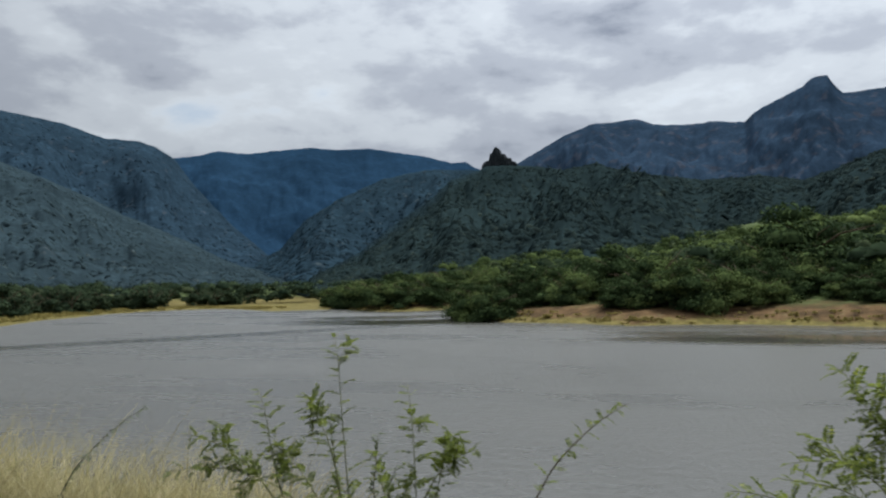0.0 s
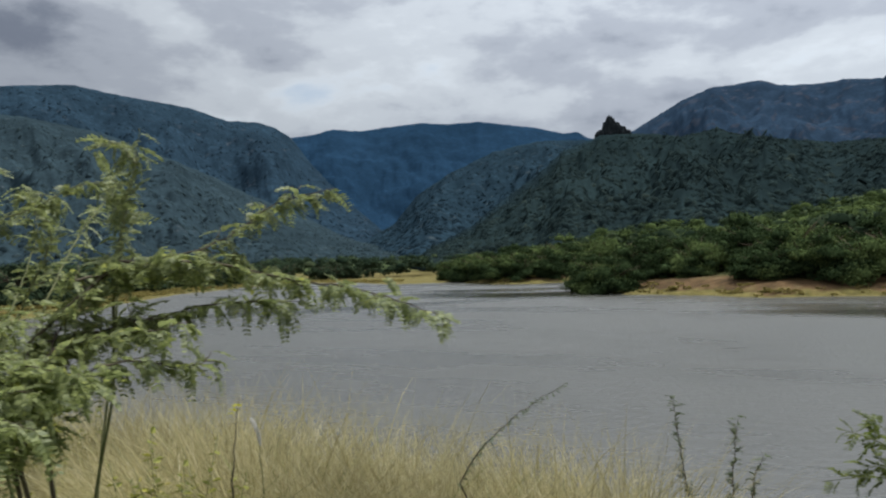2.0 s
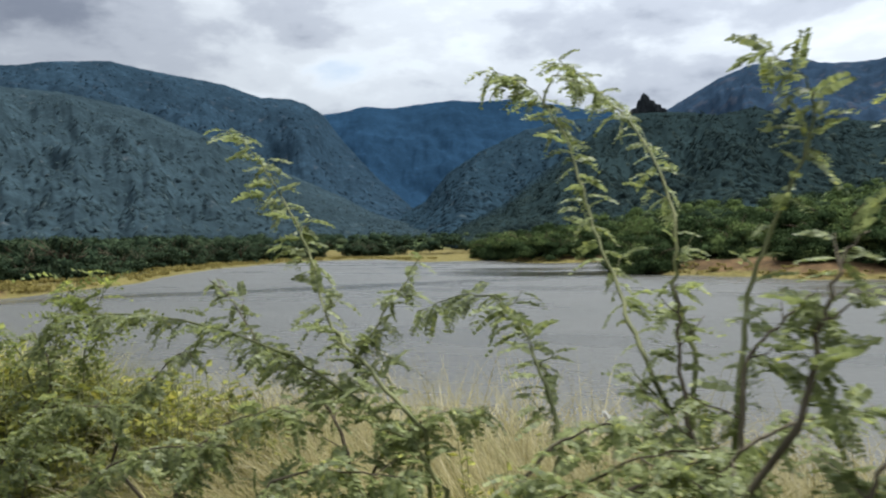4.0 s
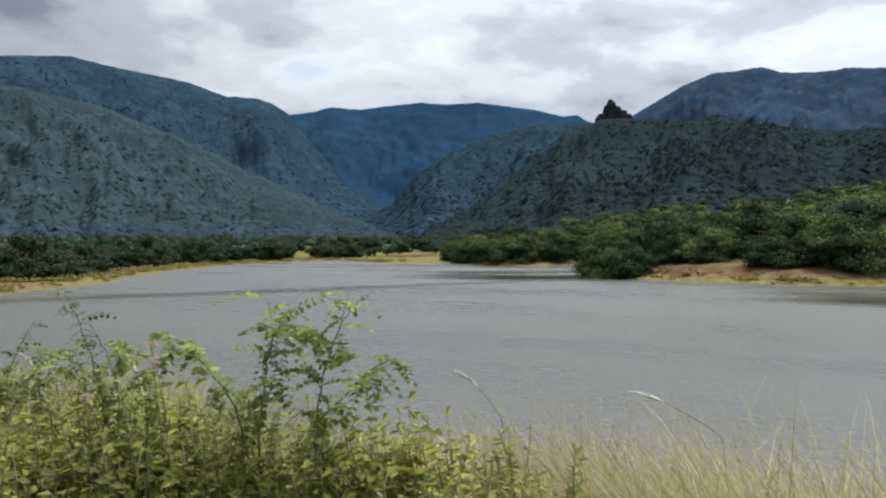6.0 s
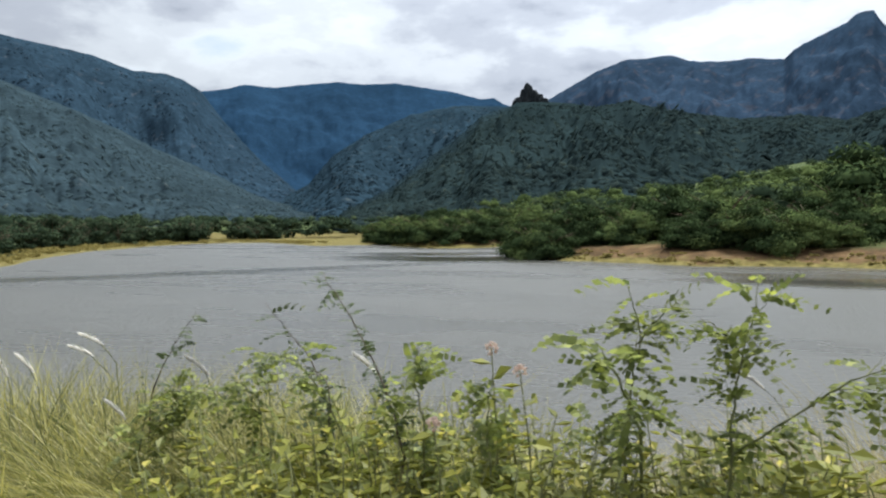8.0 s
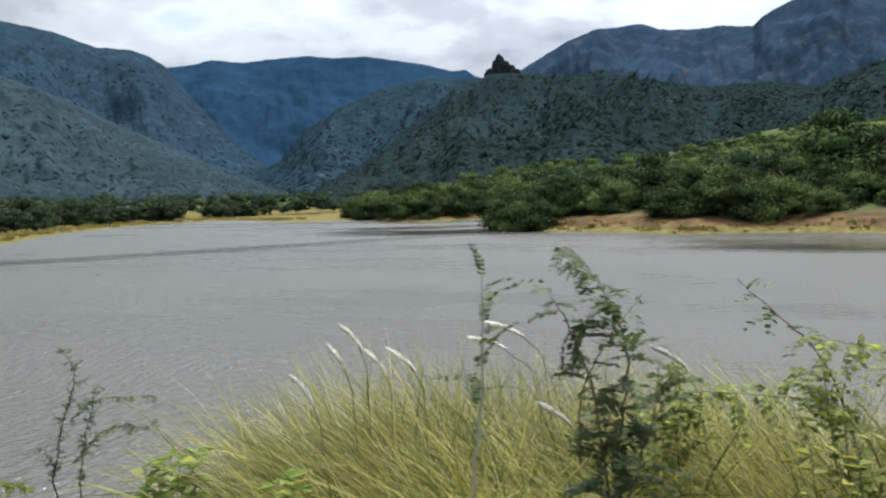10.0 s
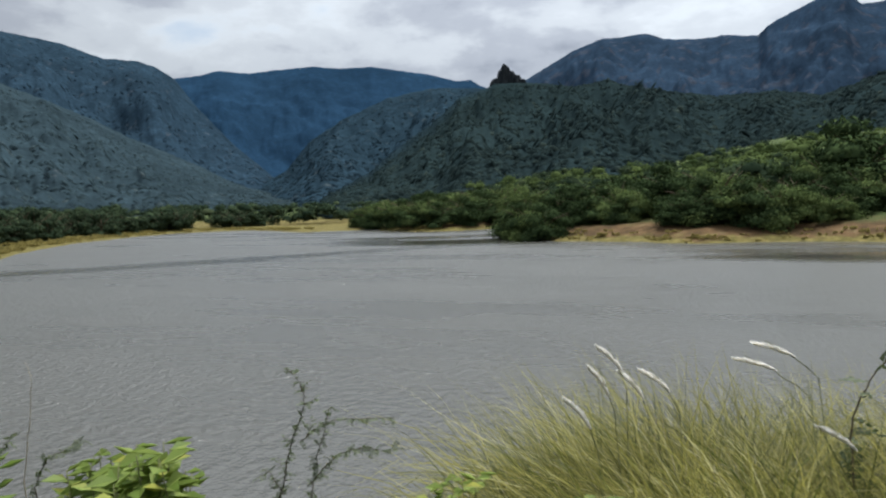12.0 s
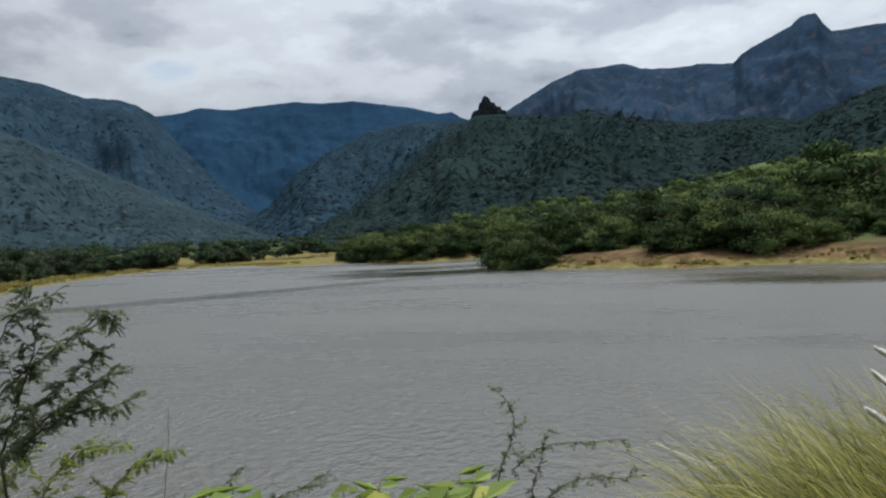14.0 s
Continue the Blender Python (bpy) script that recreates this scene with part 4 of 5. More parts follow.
arms("thorn_bush", (-1.95, 1.1), [
    (1, (-2.02, 0.92, 5.87), (-1.97, 0.95, 5.9), (-1.91, 0.98, 5.93), (-1.83, 1.0, 5.92), (-1.76, 1.02, 5.91)),
    (1, (-1.99, 0.88, 5.81), (-1.95, 0.9, 5.86), (-1.89, 0.92, 5.88), (-1.83, 0.95, 5.9), (-1.78, 0.97, 5.9)),
    (1, (-1.94, 0.87, 5.82), (-1.89, 0.89, 5.85), (-1.83, 0.91, 5.88), (-1.78, 0.93, 5.88), (-1.75, 0.94, 5.87)),
    (1, (-1.87, 0.86, 5.83), (-1.83, 0.87, 5.85), (-1.79, 0.89, 5.87), (-1.76, 0.91, 5.86)),
    (0, (-1.97, 0.95, 5.86), (-1.92, 0.98, 5.9), (-1.86, 1.0, 5.9), (-1.81, 1.02, 5.9))], BUSH, TWIG, 120, thick=0.0012, gap=0.0075, length=0.037, twigs=0.028, twig_len=0.045,
     label="near arms of a thorn bush with large feathery leaves", category="bush")
arms("thorn_bush", (-2.4, 1.35), [
    (1, (-2.14, 1.0, 5.77), (-2.14, 1.02, 5.82), (-2.13, 1.05, 5.85), (-2.08, 1.08, 5.87), (-2.02, 1.1, 5.88)),
    (1, (-2.07, 0.98, 5.79), (-2.04, 1.0, 5.85), (-2.02, 1.05, 5.87), (-1.96, 1.08, 5.88), (-1.91, 1.1, 5.88)),
    (1, (-1.99, 0.95, 5.81), (-1.97, 0.98, 5.85), (-1.94, 1.0, 5.87), (-1.9, 1.02, 5.86)),
    (0, (-2.04, 1.0, 5.85), (-2.07, 1.02, 5.87), (-2.12, 1.05, 5.88)),
    (0, (-2.02, 1.05, 5.87), (-2.0, 1.1, 5.9), (-1.97, 1.15, 5.93), (-1.92, 1.2, 5.95), (-1.87, 1.22, 5.96)),
    (1, (-2.0, 0.95, 5.83), (-2.01, 1.0, 5.85), (-2.04, 1.06, 5.88), (-2.08, 1.1, 5.88))], BUSH, TWIG, 121, thick=0.0026, gap=0.0085, length=0.036, twigs=0.032, twig_len=0.07,
     label="open thorn bush with dark crooked stems", category="bush")
arms("thorn_bush", (-2.6, 1.5), [
    (1, (-2.35, 1.1, 5.71), (-2.33, 1.12, 5.78), (-2.3, 1.15, 5.82), (-2.24, 1.18, 5.83), (-2.19, 1.2, 5.82)),
    (1, (-2.26, 1.05, 5.74), (-2.24, 1.08, 5.78), (-2.18, 1.1, 5.81), (-2.12, 1.12, 5.8)),
    (1, (-2.62, 1.15, 5.65), (-2.59, 1.18, 5.71), (-2.52, 1.2, 5.76), (-2.44, 1.22, 5.78)),
    (1, (-2.44, 1.1, 5.69), (-2.41, 1.12, 5.73), (-2.35, 1.14, 5.76), (-2.28, 1.16, 5.76)),
    (1, (-3.11, 1.2, 5.62), (-3.09, 1.22, 5.69), (-3.03, 1.25, 5.74), (-2.94, 1.28, 5.75)),
    (1, (-2.66, 1.25, 5.68), (-2.62, 1.26, 5.74), (-2.57, 1.28, 5.77), (-2.51, 1.3, 5.76)),
    (1, (-2.44, 1.15, 5.75), (-2.42, 1.17, 5.79), (-2.38, 1.2, 5.81), (-2.34, 1.22, 5.82))], BUSH, TWIG, 122, thick=0.002, gap=0.009, length=0.036, twigs=0.034, twig_len=0.065,
     label="low spreading thorn bush full of small drooping leaves", category="bush")
arms("thorn_sapling", (-2.65, 1.75), [
    (1, (-2.49, 1.3, 5.75), (-2.55, 1.36, 5.84), (-2.6, 1.44, 5.9), (-2.66, 1.52, 5.99), (-2.72, 1.6, 6.1), (-2.79, 1.65, 6.19), (-2.88, 1.67, 6.24)),
    (1, (-2.51, 1.45, 5.81), (-2.54, 1.48, 5.9), (-2.55, 1.52, 5.99), (-2.63, 1.65, 6.11), (-2.77, 1.85, 6.23), (-2.87, 1.95, 6.31)),
    (1, (-2.44, 1.3, 5.8), (-2.44, 1.34, 5.88), (-2.43, 1.36, 5.93), (-2.4, 1.38, 6.01), (-2.38, 1.4, 6.08), (-2.39, 1.4, 6.12), (-2.43, 1.4, 6.15)),
    (0, (-2.77, 1.63, 6.16), (-2.76, 1.65, 6.21), (-2.69, 1.66, 6.18))], BUSH, STEM, 109, thick=0.0024, gap=0.013, length=0.036, twigs=0.16, twig_len=0.05, start=0.05, tip=True,
     label="tall pale thorn saplings with leafy nodding tips", category="sapling")
arms("thorn_sapling", (-3.15, 1.9), [
    (1, (-2.76, 1.3, 5.67), (-2.85, 1.33, 5.72), (-3.0, 1.36, 5.78), (-3.16, 1.38, 5.82), (-3.33, 1.38, 5.84), (-3.57, 1.36, 5.84), (-3.64, 1.35, 5.77)),
    (1, (-2.8, 1.32, 5.73), (-2.91, 1.36, 5.79), (-3.01, 1.4, 5.85), (-3.09, 1.45, 5.95), (-3.17, 1.48, 6.04), (-3.25, 1.5, 6.12), (-3.32, 1.5, 6.16)),
    (0, (-2.97, 1.4, 5.79), (-2.93, 1.44, 5.87), (-2.89, 1.46, 5.94)),
    (1, (-2.65, 1.38, 5.71), (-2.69, 1.42, 5.79), (-2.75, 1.48, 5.85), (-2.84, 1.54, 5.88), (-2.96, 1.56, 5.85))], BUSH, STEM, 110, thick=0.0024, gap=0.0095, length=0.04, twigs=0.075, twig_len=0.07, start=0.05,
     label="arching thorn stems with drooping green leaves", category="sapling")
arms("thorn_sapling", (-3.0, 1.75), [
    (1, (-2.37, 1.1, 5.83), (-2.36, 1.13, 5.88), (-2.35, 1.16, 5.93), (-2.33, 1.18, 5.96)),
    (1, (-2.43, 1.25, 5.77), (-2.43, 1.28, 5.84), (-2.4, 1.3, 5.88), (-2.37, 1.3, 5.91)),
    (1, (-2.48, 1.3, 5.75), (-2.5, 1.33, 5.82), (-2.51, 1.36, 5.89), (-2.51, 1.36, 5.91)),
    (1, (-2.98, 1.4, 5.66), (-3.05, 1.42, 5.74), (-3.17, 1.44, 5.79), (-3.34, 1.5, 5.9)),
    (1, (-3.69, 1.35, 5.5), (-3.65, 1.36, 5.63), (-3.61, 1.36, 5.74), (-3.66, 1.36, 5.81)),
    (1, (-3.5, 1.4, 5.58), (-3.47, 1.42, 5.68), (-3.39, 1.44, 5.76), (-3.31, 1.45, 5.8))], BUSH, TWIG, 123, thick=0.0024, gap=0.009, length=0.036, twigs=0.05, twig_len=0.07, start=0.1,
     label="leafy crooked thorn shoots beside the saplings", category="sapling")
arms("yellow_twig", (-2.0, 0.95), [
    (1, (-1.71, 0.67, 5.94), (-1.7, 0.67, 5.94), (-1.69, 0.68, 5.95), (-1.67, 0.68, 5.95))], YELLOW, STEM, 119, thick=0.0004, gap=0.0042, length=0.022, twigs=1.0, twig_len=0.02, start=0.3, droop=1.3,
     label="thorn twig with bright yellow young leaves", category="twig")
arms("thorn_bush", (-2.75, 1.6), [
    (1, (-3.56, 1.2, 5.55), (-3.49, 1.22, 5.65), (-3.41, 1.25, 5.71), (-3.29, 1.28, 5.72)),
    (1, (-3.25, 1.15, 5.6), (-3.22, 1.18, 5.66), (-3.13, 1.2, 5.7), (-3.03, 1.22, 5.71)),
    (1, (-2.99, 1.2, 5.63), (-2.94, 1.22, 5.68), (-2.86, 1.25, 5.69), (-2.78, 1.27, 5.69)),
    (1, (-2.88, 1.3, 5.63), (-2.86, 1.32, 5.7), (-2.81, 1.35, 5.74), (-2.75, 1.38, 5.75)),
    (1, (-2.53, 1.15, 5.72), (-2.5, 1.17, 5.75), (-2.46, 1.2, 5.76), (-2.41, 1.22, 5.76))], BUSH, TWIG, 124, thick=0.002, gap=0.0085, length=0.038, twigs=0.03, twig_len=0.07,
     label="low leafy thorn bush at the foot of the saplings", category="bush")

# shrubs and weeds further on
arms("leaf_shrub", (-5.55, 2.85), [
    (1, (-5.59, 2.62, 5.27), (-5.58, 2.64, 5.55), (-5.56, 2.66, 5.7), (-5.6, 2.68, 5.84)),
    (0, (-5.57, 2.65, 5.67), (-5.5, 2.65, 5.75), (-5.45, 2.65, 5.8)),
    (1, (-5.53, 2.45, 5.5), (-5.58, 2.35, 5.66), (-5.62, 2.25, 5.75)),
    (1, (-5.34, 2.6, 5.31), (-5.33, 2.62, 5.54), (-5.3, 2.66, 5.7), (-5.27, 2.7, 5.85)),
    (0, (-5.33, 2.58, 5.43), (-5.15, 2.55, 5.58), (-5.06, 2.53, 5.65), (-4.98, 2.52, 5.68)),
    (0, (-5.31, 2.64, 5.66), (-5.37, 2.62, 5.73), (-5.41, 2.6, 5.75))], SENNA, STEM, 111, thick=0.0036, gap=0.024, length=0.105, twigs=0.12, twig_len=0.12, start=0.15, droop=0.8, style=(7, 0.24, 0.38),
     label="upright yellow-green shrub with feather leaves", category="shrub")
arms("leaf_shrub", (-6.2, 2.75), [
    (1, (-6.08, 2.45, 5.23), (-6.09, 2.47, 5.44), (-6.12, 2.48, 5.58), (-6.11, 2.48, 5.67)),
    (1, (-5.87, 2.4, 5.27), (-5.9, 2.43, 5.47), (-5.89, 2.45, 5.62)),
    (1, (-6.31, 2.6, 5.18), (-6.46, 2.62, 5.44), (-6.57, 2.62, 5.56), (-6.73, 2.62, 5.6)),
    (1, (-7.04, 2.6, 5.04), (-7.07, 2.65, 5.3), (-7.08, 2.7, 5.51)),
    (1, (-7.09, 2.5, 5.07), (-7.12, 2.55, 5.26), (-7.08, 2.6, 5.43), (-6.78, 2.6, 5.45)),
    (1, (-6.61, 2.5, 5.16), (-6.62, 2.55, 5.34), (-6.73, 2.6, 5.46), (-6.77, 2.6, 5.51))], SENNA, STEM, 126, thick=0.003, gap=0.02, length=0.09, twigs=0.08, twig_len=0.12, start=0.0, droop=0.8, style=(7, 0.24, 0.38),
     label="low spreading feather-leaved shrub among the weeds", category="shrub")
arms("dark_weed", (-6.35, 2.65), [
    (1, (-6.14, 2.46, 5.37), (-6.2, 2.47, 5.54), (-6.29, 2.48, 5.7), (-6.4, 2.49, 5.85)),
    (0, (-6.46, 2.6, 5.3), (-6.46, 2.62, 5.5), (-6.54, 2.62, 5.56))], STALK, TWIG, 112, thick=0.0032, gap=0.016, length=0.045, twigs=1.0, start=0.0, droop=0.5, style=(4, 0.36, 0.36),
     label="dark upright weed stalks with small hanging leaves", category="weed")
arms("dark_weed", (-7.1, 3.0), [
    (1, (-7.36, 2.85, 5.14), (-7.36, 2.87, 5.35), (-7.28, 2.88, 5.52), (-7.18, 2.9, 5.66)),
    (1, (-6.59, 2.9, 5.21), (-6.68, 2.92, 5.47), (-6.8, 2.94, 5.6), (-6.91, 2.95, 5.7))], STALK, TWIG, 127, thick=0.0032, gap=0.034, length=0.085, twigs=1.0, start=0.0, droop=0.5, style=(5, 0.3, 0.36),
     label="dark weed with paired oval leaves above the grass", category="weed")
arms("feather_weed", (-7.15, 1.75), [
    (1, (-7.24, 1.37, 5.55), (-7.24, 1.38, 5.63), (-7.23, 1.39, 5.73), (-7.23, 1.4, 5.8), (-7.23, 1.4, 5.88))], STALK, PALE, 113, thick=0.0022, gap=0.014, length=0.055, twigs=1.0, start=0.42, droop=0.45, style=(8, 0.2, 0.28),
     label="pale-stemmed weed with rows of dark feather leaves", category="weed")
arms("feather_weed", (-6.85, 2.0), [
    (1, (-7.09, 1.5, 5.5), (-7.09, 1.52, 5.64), (-7.08, 1.54, 5.75), (-7.1, 1.55, 5.82), (-7.13, 1.55, 5.87), (-7.16, 1.55, 5.9)),
    (1, (-7.1, 1.5, 5.57), (-7.12, 1.52, 5.71), (-7.15, 1.53, 5.79), (-7.18, 1.54, 5.84)),
    (1, (-7.08, 1.5, 5.58), (-7.05, 1.52, 5.68), (-7.04, 1.54, 5.76))], STALK, TWIG, 128, thick=0.0018, gap=0.011, length=0.046, twigs=0.08, twig_len=0.07, start=0.0, droop=0.5, style=(9, 0.24, 0.32),
     label="tall dark green weed with nodding feathery shoots", category="weed")
arms("bare_twig", (-7.45, 0.95), [
    (1, (-7.45, 0.8, 5.81), (-7.43, 0.8, 5.85), (-7.42, 0.8, 5.88), (-7.42, 0.8, 5.89), (-7.4, 0.8, 5.9))], STALK, TWIG, 117, thick=0.0009, gap=0.06, length=0.01, twigs=1.0, start=0.6, style=(2, 0.3, 0.3),
     label="bent dark dead twig with a broken fork", category="twig")
arms("bare_twig", (-7.4, 0.98), [
    (1, (-7.45, 0.81, 5.83), (-7.43, 0.8, 5.86), (-7.42, 0.8, 5.87), (-7.41, 0.8, 5.88))], STALK, PALE, 115, thick=0.0007, gap=0.06, length=0.01, twigs=1.0, start=0.7, style=(2, 0.3, 0.3),
     label="pale dead twig leaning on a darker one", category="twig")
arms("bare_twig", (-10.1, 2.5), [
    (1, (-10.25, 2.5, 5.0), (-10.23, 2.52, 5.21), (-10.23, 2.54, 5.39), (-10.27, 2.55, 5.46))], STALK, PALE, 116, thick=0.0022, gap=0.3, length=0.01, twigs=1.0, start=0.9, style=(2, 0.3, 0.3),
     label="single pale dead stalk", category="twig")
# the last weeds and the bush at the end of the walk
arms("late_weed", (-9.1, 2.75), [
    (1, (-9.15, 2.55, 5.01), (-9.1, 2.56, 5.22), (-9.05, 2.57, 5.36), (-9.07, 2.58, 5.43), (-9.12, 2.58, 5.48)),
    (1, (-9.03, 2.55, 5.02), (-9.0, 2.56, 5.19), (-8.95, 2.57, 5.36)),
    (0, (-9.06, 2.56, 5.24), (-8.95, 2.58, 5.31), (-8.73, 2.6, 5.33)),
    (0, (-9.02, 2.52, 5.1), (-8.89, 2.54, 5.22), (-8.7, 2.56, 5.24)),
    (0, (-9.13, 2.55, 5.05), (-9.18, 2.55, 5.12), (-9.21, 2.55, 5.13))], STALK, TWIG, 114, thick=0.0024, gap=0.0095, length=0.026, twigs=0.1, twig_len=0.07, start=0.0, droop=0.3, style=(4, 0.36, 0.36),
     label="thin dark branching weed above the water", category="weed")
arms("late_weed", (-9.3, 2.0), [
    (1, (-9.44, 1.84, 5.3), (-9.39, 1.84, 5.38), (-9.33, 1.84, 5.41), (-9.26, 1.84, 5.45)),
    (1, (-9.55, 1.8, 5.31), (-9.52, 1.8, 5.39), (-9.45, 1.8, 5.46))], STALK, TWIG, 129, thick=0.0018, gap=0.009, length=0.024, twigs=0.2, twig_len=0.05, start=0.0, droop=0.3, style=(4, 0.36, 0.36),
     label="low dark leaning twig with tiny leaves", category="weed")
arms("leafy_bush", (-9.75, 1.7), [
    (1, (-9.85, 1.5, 5.6), (-9.7, 1.5, 5.71), (-9.59, 1.5, 5.77), (-9.51, 1.5, 5.82), (-9.48, 1.5, 5.79)),
    (1, (-9.8, 1.48, 5.57), (-9.63, 1.48, 5.67), (-9.54, 1.48, 5.73), (-9.5, 1.48, 5.76)),
    (1, (-9.72, 1.46, 5.56), (-9.59, 1.46, 5.65), (-9.52, 1.46, 5.69), (-9.45, 1.46, 5.73)),
    (0, (-9.68, 1.45, 5.58), (-9.55, 1.45, 5.65), (-9.48, 1.45, 5.66), (-9.41, 1.45, 5.68)),
    (1, (-9.8, 1.5, 5.48), (-9.72, 1.5, 5.65), (-9.67, 1.5, 5.77), (-9.69, 1.5, 5.88)),
    (1, (-9.86, 1.48, 5.56), (-9.76, 1.48, 5.72), (-9.72, 1.5, 5.81), (-9.62, 1.5, 5.85))], STALK, TWIG, 118, thick=0.0022, gap=0.007, length=0.026, twigs=0.03, twig_len=0.06, start=0.0, droop=0.4, style=(8, 0.26, 0.34),
     label="dark green bush with outstretched twigs at the edge of the dam", category="bush")
arms("leafy_bush", (-9.5, 1.95), [
    (1, (-9.92, 1.7, 5.35), (-9.86, 1.7, 5.44), (-9.77, 1.7, 5.51), (-9.66, 1.7, 5.52)),
    (1, (-9.78, 1.72, 5.34), (-9.72, 1.72, 5.42), (-9.64, 1.72, 5.48), (-9.57, 1.72, 5.51)),
    (1, (-9.92, 1.6, 5.41), (-9.87, 1.6, 5.48), (-9.79, 1.6, 5.54)),
    (1, (-8.84, 1.9, 5.17), (-8.74, 1.9, 5.25), (-8.61, 1.9, 5.3), (-8.51, 1.9, 5.3))], THORN, TWIG, 130, thick=0.002, gap=0.008, length=0.028, twigs=0.03, twig_len=0.07, start=0.0, droop=0.4, style=(8, 0.26, 0.34),
     label="low green bush of fine leaves below the twigs", category="bush")

# ---- leafy weeds ----
def weed_model(name, seed, height, spread, stems, leaf, wide, material, per=26, low=0.3, **tags):
    rng = np.random.default_rng(seed)
    ob = thing(name, **tags)
    leaves = []
    for k in range(stems):
        a, q = rng.uniform(0, 6.28), spread * rng.random() ** 0.5
        tip = np.array((q * math.cos(a) - 0.05, q * math.sin(a), height * rng.uniform(0.72, 1.0)))
        pts = curve((tip[0] * 0.3, tip[1] * 0.3, 0), tip, 0.0, rng, 7, 0.02)
        v, f = tube(pts, np.linspace(0.005, 0.0015, 7), 4)
        mesh_object("stem", v, f, STEM, ob, smooth=True)
        for j in range(per):
            u = low + (1 - low) * (j + rng.random()) / per
            u = min(u, 0.999)
            i = int(u * 6)
            at = pts[i] + (pts[i + 1] - pts[i]) * (u * 6 - i)
            turn = j * 2.4 + rng.uniform(-0.6, 0.6)
            way = unit(np.array((math.cos(turn), math.sin(turn), rng.uniform(-0.35, 0.55))))
            up = unit(np.array((0, 0, 1.0)) + rng.normal(size=3) * 0.35)
            leaves.append(oval_leaf(at, way, up, leaf * rng.uniform(0.6, 1.25) * (1.15 - 0.4 * u), wide, rng))
    tagged(quads_object("foliage", leaves, material, ob), kind="stuff")
    return ob


def scatter(models, spots, seed, group, tall_by=1.0):
    """Set models and copies on the dam; spots of x, y, top height."""
    rng = np.random.default_rng(seed)
    for k, (x, y, top) in enumerate(spots):
        model = models[k % len(models)]
        z = float(ground_height(x, y)) - 0.02
        s = (top - z) * rng.uniform(0.95, 1.05) * tall_by
        turn = Matrix.Rotation(rng.uniform(-0.6, 0.6), 4, "Z")
        m = Matrix.LocRotScale((x, y, z), turn.to_quaternion(), None)
        ob = model if k < len(models) else copy_thing(model, m)
        ob.matrix_basis = m
        ob.scale = (s * rng.uniform(0.85, 1.1), s, s)
        tagged(ob, group=group)


rng = np.random.default_rng(77)
weeds = [weed_model("leafy_weed", 130 + k, 1.0, 0.27, 26, 0.052, 0.32, WEED, 28, 0.35, label="yellow-green leafy weeds growing thickly on the dam", category="weed") for k in range(3)]
scatter(weeds, [(x, 2.1 + (x + 6.3) * 0.4 + rng.uniform(0.0, 0.5), rng.uniform(5.3, 5.52) - (x + 6.3) * 0.09) for x in rng.uniform(-6.5, -4.7, 76)]
        + [(rng.uniform(-3.7, -2.3), rng.uniform(1.9, 2.6), rng.uniform(5.1, 5.35)) for k in range(8)], 7, "leafy weeds on the dam")
bright = [weed_model("bright_weed", 140 + k, 1.0, 0.11, 11, 0.085, 0.30, BRIGHT, 22, 0.62, label="bright light-green leafy weed", category="weed") for k in range(2)]
scatter(bright, [(-8.92, 1.75, 5.5), (-8.94, 1.72, 5.48), (-8.92, 1.8, 5.43), (-9.23, 1.9, 5.43), (-9.24, 1.85, 5.41), (-9.02, 1.78, 5.48), (-8.99, 1.8, 5.44), (-9.54, 1.5, 5.53), (-9.41, 1.45, 5.54), (-9.38, 1.5, 5.53), (-9.31, 1.55, 5.51), (-8.4, 2.3, 5.31), (-8.02, 2.3, 5.27), (0.1, 2.35, 5.52)], 8, "bright weeds on the dam")


FLOWERS = [(-5.9, 2.45, 5.66), (-5.8, 2.4, 5.61), (-5.97, 2.25, 5.53)]


def flowering_weed(spot, seed):
    """A leafy stem that ends in a small round head of pale pink flowers."""
    rng = np.random.default_rng(seed)
    foot = np.array((spot[0] + 0.03, spot[1] + 0.05, float(ground_height(spot[0], spot[1])) - 0.02))
    ob = thing("flowering_weed", tuple(foot), label="leafy weed with a small pale pink flower head", category="weed", group="flowering weeds on the dam")
    pts = curve((0, 0, 0), np.array(spot) - foot, 0.0, rng, 9, 0.01)
    v, f = tube(pts, np.linspace(0.005, 0.0018, 9), 5)
    mesh_object("stem", v, f, STEM, ob, smooth=True)
    leaves = []
    for j in range(26):
        q = 3.0 + 4.9 * (j + rng.random()) / 26
        at = pts[int(q)] + (pts[int(q) + 1] - pts[int(q)]) * (q % 1)
        way = unit(np.array((math.cos(j * 2.4), math.sin(j * 2.4), rng.uniform(-0.3, 0.4))))
        leaves.append(oval_leaf(at, way, unit(np.array((0, 0, 1.0)) + rng.normal(size=3) * 0.3), 0.06 * rng.uniform(0.7, 1.2), 0.32, rng))
    tagged(quads_object("foliage", leaves, WEED, ob), kind="stuff")
    petals = []
    for j in range(46):
        out = unit(rng.normal(size=3) + (0, 0, 0.5))
        petals.append(oval_leaf(pts[-1] + out * 0.009, unit(out + rng.normal(size=3) * 0.5), unit(rng.normal(size=3)), 0.012, 0.42, rng))
    tagged(quads_object("flower_head", petals, PETAL, ob), "pale pink flower head")


for k, spot in enumerate(FLOWERS):
    flowering_weed(spot, 170 + k)


